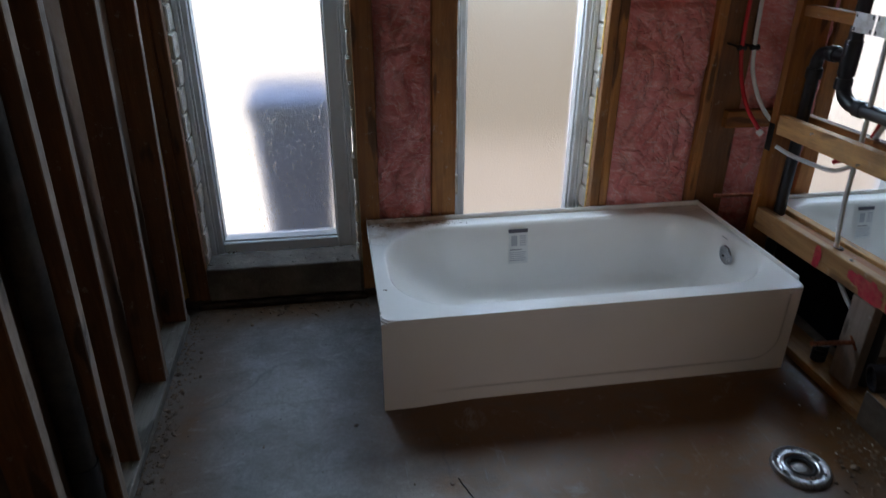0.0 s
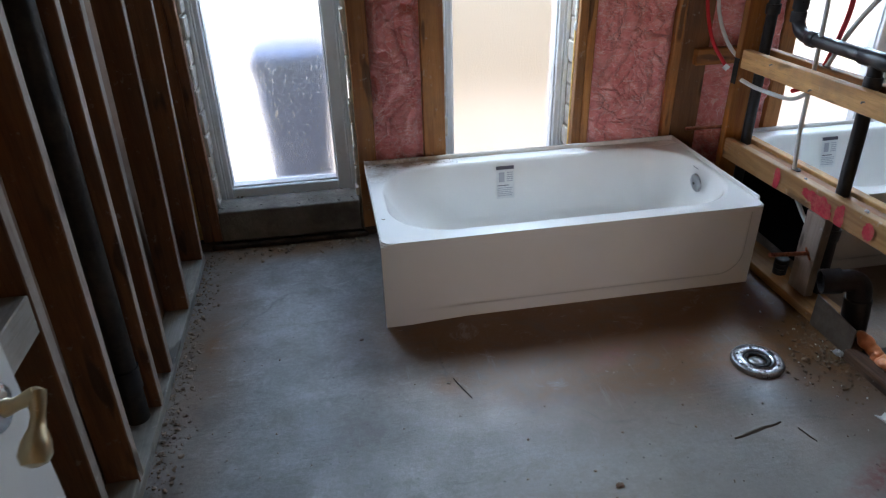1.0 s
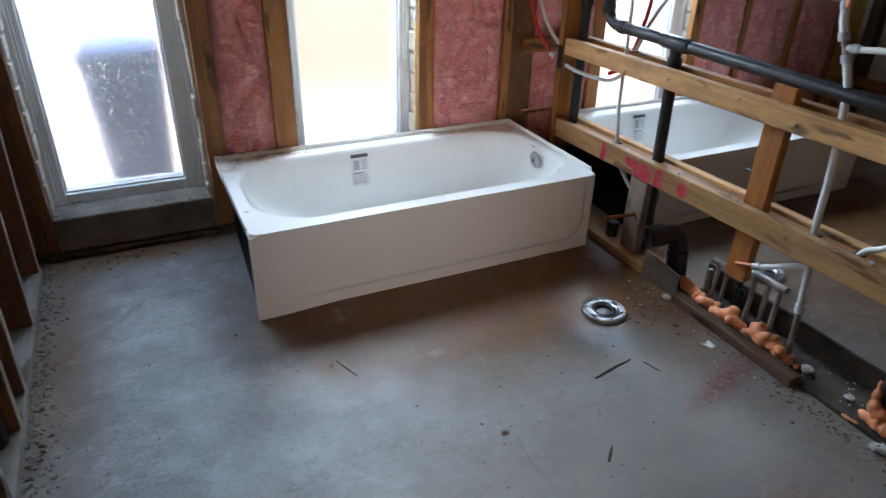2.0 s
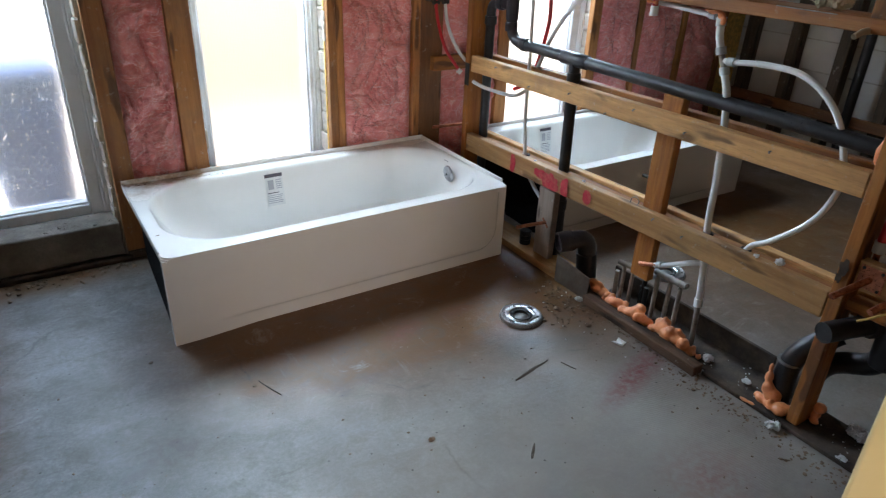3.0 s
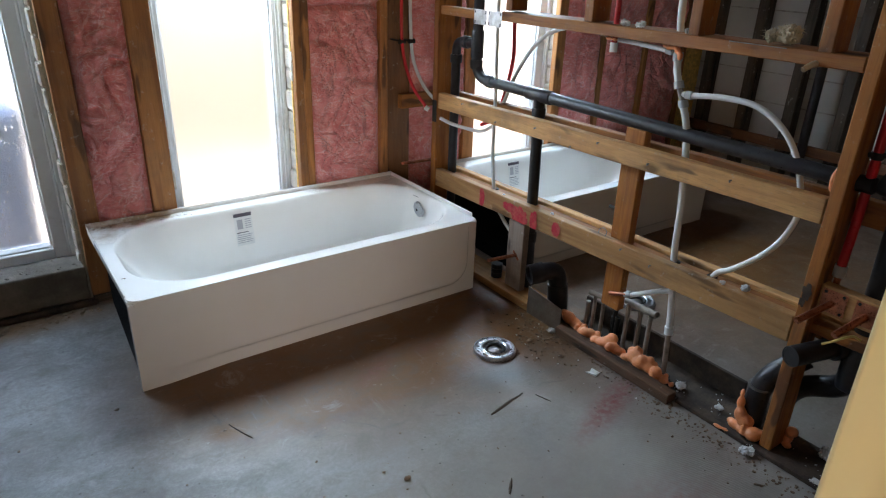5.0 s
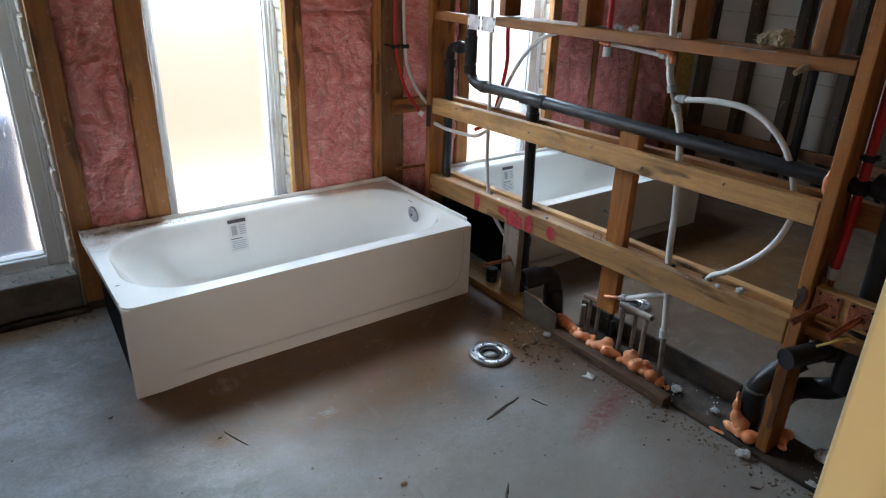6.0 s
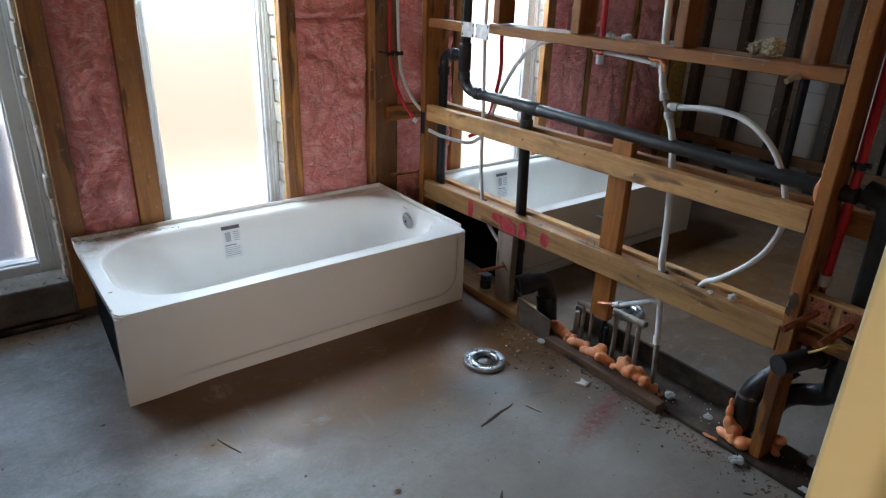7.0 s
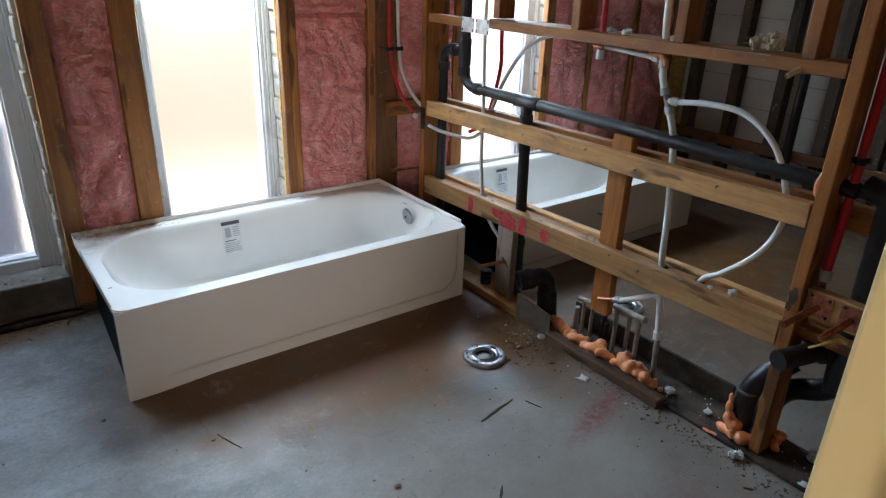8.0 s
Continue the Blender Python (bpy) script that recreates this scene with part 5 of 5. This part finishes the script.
man1 = thing("pipe_manifold", "dirty old copper risers joined by a short top pipe", "pipe", group="old copper risers")
part("riser", riser(-0.590, 1.705, 0.185), M_COPPER_OLD, man1, smooth=True)
part("riser", riser(-0.625, 1.72, 0.180), M_COPPER_OLD, man1, smooth=True)
part("top_pipe", sweep([(1.695, -0.562, 0.192), (1.725, -0.640, 0.182)], 0.0115, 12), M_COPPER_OLD, man1, smooth=True)
man2 = thing("pipe_manifold", "dirty old copper risers joined by a long top pipe", "pipe", group="old copper risers")
for y, x in ((-0.755, 1.715), (-0.80, 1.74), (-0.872, 1.705)):
    part("riser", riser(y, x, 0.220, 0.0095), M_COPPER_OLD, man2, smooth=True)
part("top_pipe", sweep([(1.695, -0.905, 0.243), (1.725, -0.735, 0.218)], 0.0135, 14, hollow=0.01), M_COPPER_OLD, man2, smooth=True)
for y, x, z in ((-0.552, 1.71, 0.138), (-0.66, 1.765, 0.13), (-0.685, 1.75, 0.11), (-0.645, 1.775, 0.09)):
    thing("copper_riser", "dirty old riser pipe in the floor cut-out", "pipe", group="old copper risers", bm=riser(y, x, z, 0.0105), mat=M_COPPER_OLD if z > 0.135 else M_CLAMP, smooth=True)

# ---- orange foam ----
def foam(spots, label, seed, nodules=1):
    """A bead of foam: big swellings with smaller nodules on them."""
    rng = random.Random(seed)
    balls = []
    for x, y, z, r in spots:
        r *= 0.95
        z -= 0.006
        balls.append(((x, y, z), r, (rng.uniform(0.85, 1.25), rng.uniform(0.8, 1.2), rng.uniform(0.75, 1.0))))
        for _ in range(nodules):
            ang, e = rng.uniform(0, math.tau), rng.uniform(-0.1, 1.3)
            q = r * rng.uniform(0.45, 0.7)
            balls.append(((x + r * 0.9 * math.cos(ang) * math.cos(e), y + r * 1.0 * math.sin(ang) * math.cos(e), z + r * 0.8 * math.sin(e)), q, (rng.uniform(0.7, 1.5), rng.uniform(0.7, 1.5), rng.uniform(0.7, 1.2))))
    return tagged(lumps(balls, "spray_foam", M_FOAM, 0.004), label, "spray foam", "spray foam beads")


def foam_run(a, b, n, r, label, seed):
    rng = random.Random(seed + 50)
    pts = [Vector(a).lerp(Vector(b), (i + rng.uniform(-0.25, 0.25)) / max(1, n - 1)) for i in range(n)]
    return foam([(p.x - 0.01, p.y, p.z, r * rng.uniform(0.6, 1.2)) for p in pts], label, seed)


foam([(1.640, -0.515, 0.065, 0.032), (1.648, -0.545, 0.05, 0.030), (1.638, -0.575, 0.040, 0.022)], "orange spray foam bead beside the black elbow", 1)
foam([(1.632, -0.610, 0.048, 0.024), (1.636, -0.640, 0.052, 0.027), (1.650, -0.665, 0.045, 0.022), (1.634, -0.710, 0.046, 0.030), (1.648, -0.735, 0.055, 0.030), (1.636, -0.775, 0.046, 0.031), (1.650, -0.800, 0.040, 0.022)], "orange spray foam bead round old copper risers", 2)
foam([(1.636, -0.835, 0.040, 0.022), (1.668, -0.850, 0.062, 0.026), (1.652, -0.870, 0.056, 0.034), (1.640, -0.905, 0.052, 0.033), (1.655, -0.945, 0.050, 0.033), (1.642, -0.980, 0.042, 0.028), (1.648, -1.015, 0.034, 0.021), (1.656, -1.045, 0.026, 0.013)], "orange spray foam bead along the wooden kerb", 3)
foam_run((1.655, -1.31, 0.03), (1.655, -1.385, 0.035), 5, 0.024, "orange spray foam bead at the foot of the post", 4)
tagged(lumps([((1.655, -1.325, 0.07), 0.022, (1, 1, 1.3)), ((1.66, -1.315, 0.11), 0.015, (1, 1, 1.7)), ((1.665, -1.31, 0.145), 0.009, (1, 1, 2)), ((1.66, -1.345, 0.05), 0.03, (1, 1, 1))], "spray_foam", M_FOAM, 0.0045), "orange spray foam climbing a black pipe", "spray foam", "spray foam beads")
tagged(lumps([((1.72, -1.475, 0.065), 0.022, (1, 1, 0.9)), ((1.725, -1.465, 0.035), 0.02, (1, 1, 0.9)), ((1.70, -1.478, 0.022), 0.014, (1, 1.3, 0.8))], "spray_foam", M_FOAM, 0.0045), "orange spray foam behind the post", "spray foam", "spray foam beads")
tagged(lumps([((1.68, -1.408, 0.955), 0.018, (1, 0.7, 1.4)), ((1.68, -1.405, 0.92), 0.02, (1, 0.7, 1.2)), ((1.70, -1.40, 0.985), 0.012, (1.3, 0.8, 0.8)), ((1.665, -1.408, 0.94), 0.018, (1, 0.7, 1.6))], "spray_foam", M_FOAM, 0.004), "orange foam squeezed round the pipe at the post", "spray foam", "spray foam beads")
tagged(lumps([((1.69, -0.765, 1.222), 0.012, (1, 1.5, 0.8)), ((1.69, -0.80, 1.215), 0.013, (1, 1, 1)), ((1.685, -0.815, 1.20), 0.010, (1, 1, 1.6)), ((1.69, -0.745, 1.225), 0.009, (1, 1, 0.8)), ((1.69, -0.78, 1.225), 0.012, (1, 1.6, 0.7))], "spray_foam", M_FOAM, 0.0035), "orange foam below the header round a pipe", "spray foam", "spray foam beads")
tagged(lumps([((1.66, -0.52, 1.226), 0.010, (1, 1.6, 0.7)), ((1.665, -0.545, 1.224), 0.010, (1, 1, 0.8))], "spray_foam", M_FOAM, 0.0035), "orange foam dab below the header", "spray foam", "spray foam beads")
tagged(lumps([((1.60, -1.285, 0.014), 0.009, (1, 2.2, 0.6)), ((1.605, -1.31, 0.014), 0.008, (1, 2, 0.6))], "spray_foam", M_FOAM, 0.003), "stray drip of orange foam on the floor", "spray foam", "spray foam beads")

# ---- tufts, paper, rubble ----
for k, (x, y, z, r) in enumerate(((1.675, -1.075, 0.011, 0.030), (1.57, -1.415, 0.0, 0.028), (1.69, -1.23, 0.011, 0.018), (1.555, -0.50, 0.0, 0.022), (1.75, -1.60, 0.011, 0.04), (1.62, -1.62, 0.0, 0.022))):
    tuft((x, y, z), r, M_FLUFF, "fluff_tuft", "tuft of white fibre on the floor", "tuft", k + 1)
for k, (x, y, r) in enumerate(((1.66, -1.235, 0.022), (1.648, -1.16, 0.012), (1.648, -0.02, 0.008), (1.65, -0.34, 0.009))):
    tuft((x, y, on_low(y, 0.4545)), r, M_FLUFF, "fluff_tuft", "tuft of white fibre on the low rail", "tuft", k + 21)
for k, (x, y, r) in enumerate(((1.655, -0.585, 0.022), (1.65, -0.665, 0.022), (1.66, -0.845, 0.018))):
    tuft((x, y, 1.2745), r, M_FLUFF, "fluff_tuft", "tuft of white fibre on the header", "tuft", k + 31)
tuft((1.69, -1.165, 1.277), 0.052, M_FLUFF_TAN, "fluff_tuft", "tan clump of fibre on the header", "tuft", 41)
tuft((1.70, -1.115, 1.277), 0.045, M_FLUFF_TAN, "fluff_tuft", "tan clump of fibre on the header", "tuft", 42)
thing("shim", "thin dark metal shim on the header", "shim", bm=box(1.625, 1.70, -1.20, -1.02, 1.2745, 1.2765), mat=M_STEEL)

bm = bmesh.new()
pts = [(1.462, -0.79), (1.475, -0.835), (1.505, -0.825), (1.497, -0.79), (1.48, -0.798)]
lo, hi = [bm.verts.new((x, y, 0.0015)) for x, y in pts], [bm.verts.new((x, y, 0.004 + 0.006 * (i % 2))) for i, (x, y) in enumerate(pts)]
bm.faces.new(hi)
for i in range(5):
    bm.faces.new((lo[i], lo[(i + 1) % 5], hi[(i + 1) % 5], hi[i]))
thing("paper_scrap", "torn scrap of white paper on the floor", "paper scrap", bm=bm, mat=M_PAPER)


def sliver(a, b, w, label):
    a, b = Vector((*a, 0)), Vector((*b, 0))
    d = (b - a).normalized()
    s = Vector((-d.y, d.x, 0))
    n = 9
    bm = bmesh.new()
    rows = []
    for i in range(n + 1):
        t = i / n
        q = w * (0.25 + 0.75 * math.sin(math.pi * min(1, t * 0.9 + 0.1)))
        p = a.lerp(b, t) + s * noise.noise(Vector((t * 4, a.x * 9, 0))) * w * 0.8
        rows.append([bm.verts.new(p + s * q + Vector((0, 0, 0.0004))), bm.verts.new(p + Vector((0, 0, 0.004))), bm.verts.new(p - s * q + Vector((0, 0, 0.0004)))])
    for u, v in zip(rows, rows[1:]):
        bm.faces.new((u[0], u[1], v[1], v[0]))
        bm.faces.new((u[1], u[2], v[2], v[1]))
    return thing("splinter", label, "splinter", group="splinters on the floor", bm=bm, mat=wood_dark["x"])


sliver((0.98, -0.791), (1.161, -0.758), 0.0075, "long dark wood splinter on the floor")
sliver((1.197, -0.791), (1.216, -0.853), 0.0025, "short dark wood splinter on the floor")
sliver((0.195, -0.345), (0.237, -0.455), 0.003, "dark wood splinter before the bath tub")
sliver((0.79, -1.12), (0.84, -1.07), 0.005, "dark wood splinter on the floor")


def rubble(name, label, spots, seed, mat):
    """Many small stones and chips, joined."""
    rng = random.Random(seed)
    bm = bmesh.new()
    for x, y, z, r in spots(rng):
        m = Matrix.Translation((x, y, z + r * 0.35)) @ Matrix.Rotation(rng.uniform(0, 6), 4, "Z") @ Matrix.Diagonal((rng.uniform(0.7, 1.6), rng.uniform(0.6, 1.1), rng.uniform(0.35, 0.8), 1))
        q = bmesh.ops.create_icosphere(bm, subdivisions=1, radius=r, matrix=m)
        for v in q["verts"]:
            v.co += noise.noise_vector(v.co * 160) * r * 0.5
    return thing(name, label, "rubble", kind="stuff", bm=bm, mat=mat)


rubble("rubble", "brown mortar crumbs and grit along the stud wall", lambda r: [(WEST_X + 0.005 + abs(r.gauss(0, 0.04)), r.uniform(-1.7, 0.72), 0, r.choice((0.0012, 0.0015, 0.002, 0.002, 0.003, 0.003, 0.004, 0.005, 0.008))) for _ in range(1300)], 5, M_RUBBLE)
rubble("rubble", "grit and crumbs below the window", lambda r: [(r.uniform(-0.75, 0.0), 0.77 - abs(r.gauss(0, 0.05)), 0, r.choice((0.003, 0.004, 0.006, 0.009))) for _ in range(140)], 6, M_RUBBLE)
rubble("rubble", "grit and plaster crumbs along the wet wall", lambda r: [(1.585 - abs(r.gauss(0, 0.06)), r.uniform(-1.85, -0.25), 0, r.choice((0.0025, 0.003, 0.004, 0.006))) for _ in range(420)], 7, M_RUBBLE)
rubble("rubble", "wood chips and grit heaped beside the steel plate", lambda r: [(min(1.555, r.gauss(1.47, 0.07)), r.gauss(-0.50, 0.09), 0, r.choice((0.0015, 0.002, 0.003, 0.003, 0.005, 0.007))) for _ in range(170)], 17, M_RUBBLE)
rubble("rubble", "pale plaster flakes beside the wet wall", lambda r: [(r.gauss(1.46, 0.08), r.gauss(-0.62, 0.22), 0, r.choice((0.002, 0.003, 0.004))) for _ in range(26)], 18, M_PAPER)
rubble("rubble", "brown crumbs strewn along the wooden kerb", lambda r: [(1.553 - abs(r.gauss(0, 0.03)), r.uniform(-1.95, -0.55), 0, r.choice((0.0015, 0.002, 0.003, 0.004, 0.006))) for _ in range(110)], 19, M_RUBBLE)
rubble("rubble", "pale plaster crumbs on the tar sheet", lambda r: [(r.uniform(1.64, 1.79), r.uniform(-1.9, -1.05), 0.010, r.choice((0.0012, 0.002, 0.0035))) for _ in range(70)], 8, M_FLUFF)
rubble("rubble", "scattered grit on the concrete floor", lambda r: [(r.uniform(-0.6, 1.5), r.uniform(-1.9, -0.05), 0, r.choice((0.0015, 0.0018, 0.002, 0.0025, 0.004))) for _ in range(260)], 9, M_RUBBLE)
rubble("rubble", "mortar crumbs on the dusty window sill", lambda r: [(r.uniform(-0.70, -0.06), r.uniform(0.81, 0.975), 0.188, r.choice((0.0015, 0.002, 0.003, 0.004, 0.007))) for _ in range(110)], 10, M_SILL)
rubble("rubble", "brown dust and crumbs on the back ledge of the tub", lambda r: [(r.gauss(0.33, 0.06), r.uniform(0.725, 0.772), 0.3640, r.choice((0.001, 0.0015, 0.002, 0.003))) for _ in range(45)], 15, M_RUBBLE)
rubble("rubble", "dust and crumbs in the basin of the tub", lambda r: [(r.uniform(0.4, 0.6), r.uniform(0.28, 0.5), 0.0415, r.choice((0.002, 0.003, 0.004))) for _ in range(50)], 11, M_RUBBLE)
for x, y, r in ((0.568, -0.893, 0.010), (0.174, -0.366, 0.005), (0.52, -0.83, 0.005), (0.66, -0.70, 0.004), (-0.102, -0.058, 0.007), (-0.70, -0.86, 0.014), (1.43, -0.50, 0.012), (1.46, -0.66, 0.010)):
    bm = bmesh.new()
    bmesh.ops.create_icosphere(bm, subdivisions=2, radius=r, matrix=Matrix.Translation((x, y, r * 0.4)) @ Matrix.Diagonal((1.3, 0.9, 0.55, 1)))
    for v in bm.verts:
        v.co += noise.noise_vector(v.co * 120) * r * 0.35
    thing("mortar_chip", "brown chip of mortar on the floor", "debris", group="chips on the floor", bm=bm, mat=M_RUBBLE)

# nails driven into the rails
for y, z in ((0.30, 0.835), (0.05, 0.80), (-0.21, 0.83), (-0.42, 0.80), (-0.56, 0.85), (-0.80, 0.83), (-1.12, 0.86), (-0.74, 0.475), (-0.88, 0.462)):
    thing("nail", "bent rusty nail in a wooden rail", "nail", group="nails in the rails", bm=sweep([(PX + 0.004, y, z), (PX - 0.010, y, z), (PX - 0.014, y - 0.004, z - 0.003)], 0.0028, 8), mat=M_STEEL)

# ---- door leaf ----
leaf = thing("door_leaf", "white painted door standing open into the room", "door")
part("panel", box(-0.590, -0.555, -2.095, -1.362, 0.012, 2.03, 0.002), M_DOOR, leaf)
part("latch_plate", box(-0.585, -0.560, -1.3625, -1.3605, 0.94, 1.01, 0.0008), M_BRASS, leaf, "brass latch plate")
hy, hz = -1.425, 0.975
handle = part("rosette", lathe([(0, 0.012), (0.018, 0.012), (0.027, 0.009), (0.032, 0.004), (0.033, 0.0)], 32, (-0.555, hy, hz), Matrix.Rotation(radians(90), 4, "Y")), M_CHROME, leaf, "round satin metal rosette", True)
part("lever_neck", sweep([(-0.547, hy, hz), (-0.54, hy, hz), (-0.530, hy, hz + 0.003), (-0.518, hy, hz + 0.008), (-0.508, hy + 0.004, hz + 0.010)], [0.0135, 0.011, 0.0085, 0.0095, 0.011], 18), M_BRASS, handle, "brass lever neck", True)
part("lever", sweep([(-0.512, hy + 0.010, hz + 0.012), (-0.507, hy + 0.006, hz + 0.010), (-0.505, hy - 0.004, hz + 0.003), (-0.505, hy - 0.014, hz - 0.008), (-0.505, hy - 0.024, hz - 0.017), (-0.505, hy - 0.036, hz - 0.026), (-0.505, hy - 0.048, hz - 0.036), (-0.505, hy - 0.056, hz - 0.043), (-0.505, hy - 0.059, hz - 0.046)],
                    [0.006, 0.0105, 0.0095, 0.0080, 0.0100, 0.0160, 0.0185, 0.0140, 0.004], 24), M_BRASS, handle, "curved brass lever", True)

# ---- outside: the dark blue bin ----
bin_ = thing("wheelie_bin", "dark blue plastic bin standing outside the frosted window", "bin")
bm = bmesh.new()
lv = [[(x, y, z) for x, y in rounded(-0.30 - hw, -0.30 + hw, 1.50 - hd, 1.50 + hd, 0.05, 6)] for hw, hd, z in ((0.145, 0.17, -0.2), (0.165, 0.19, 0.1), (0.19, 0.22, 0.66), (0.20, 0.23, 0.68))]
rings = [[bm.verts.new(c) for c in q] for q in lv]
for a, b in zip(rings, rings[1:]):
    for k in range(len(a)):
        bm.faces.new((a[k], a[(k + 1) % len(a)], b[(k + 1) % len(a)], b[k]))
bm.faces.new(rings[0])
bm.faces.new(rings[-1])
part("body", bm, M_BIN, bin_, smooth=False)
bb = box(-0.51, -0.105, 1.265, 1.735, 0.683, 0.80, 0.05, seg=4)
part("lid", bb, M_BIN, bin_, smooth=True)
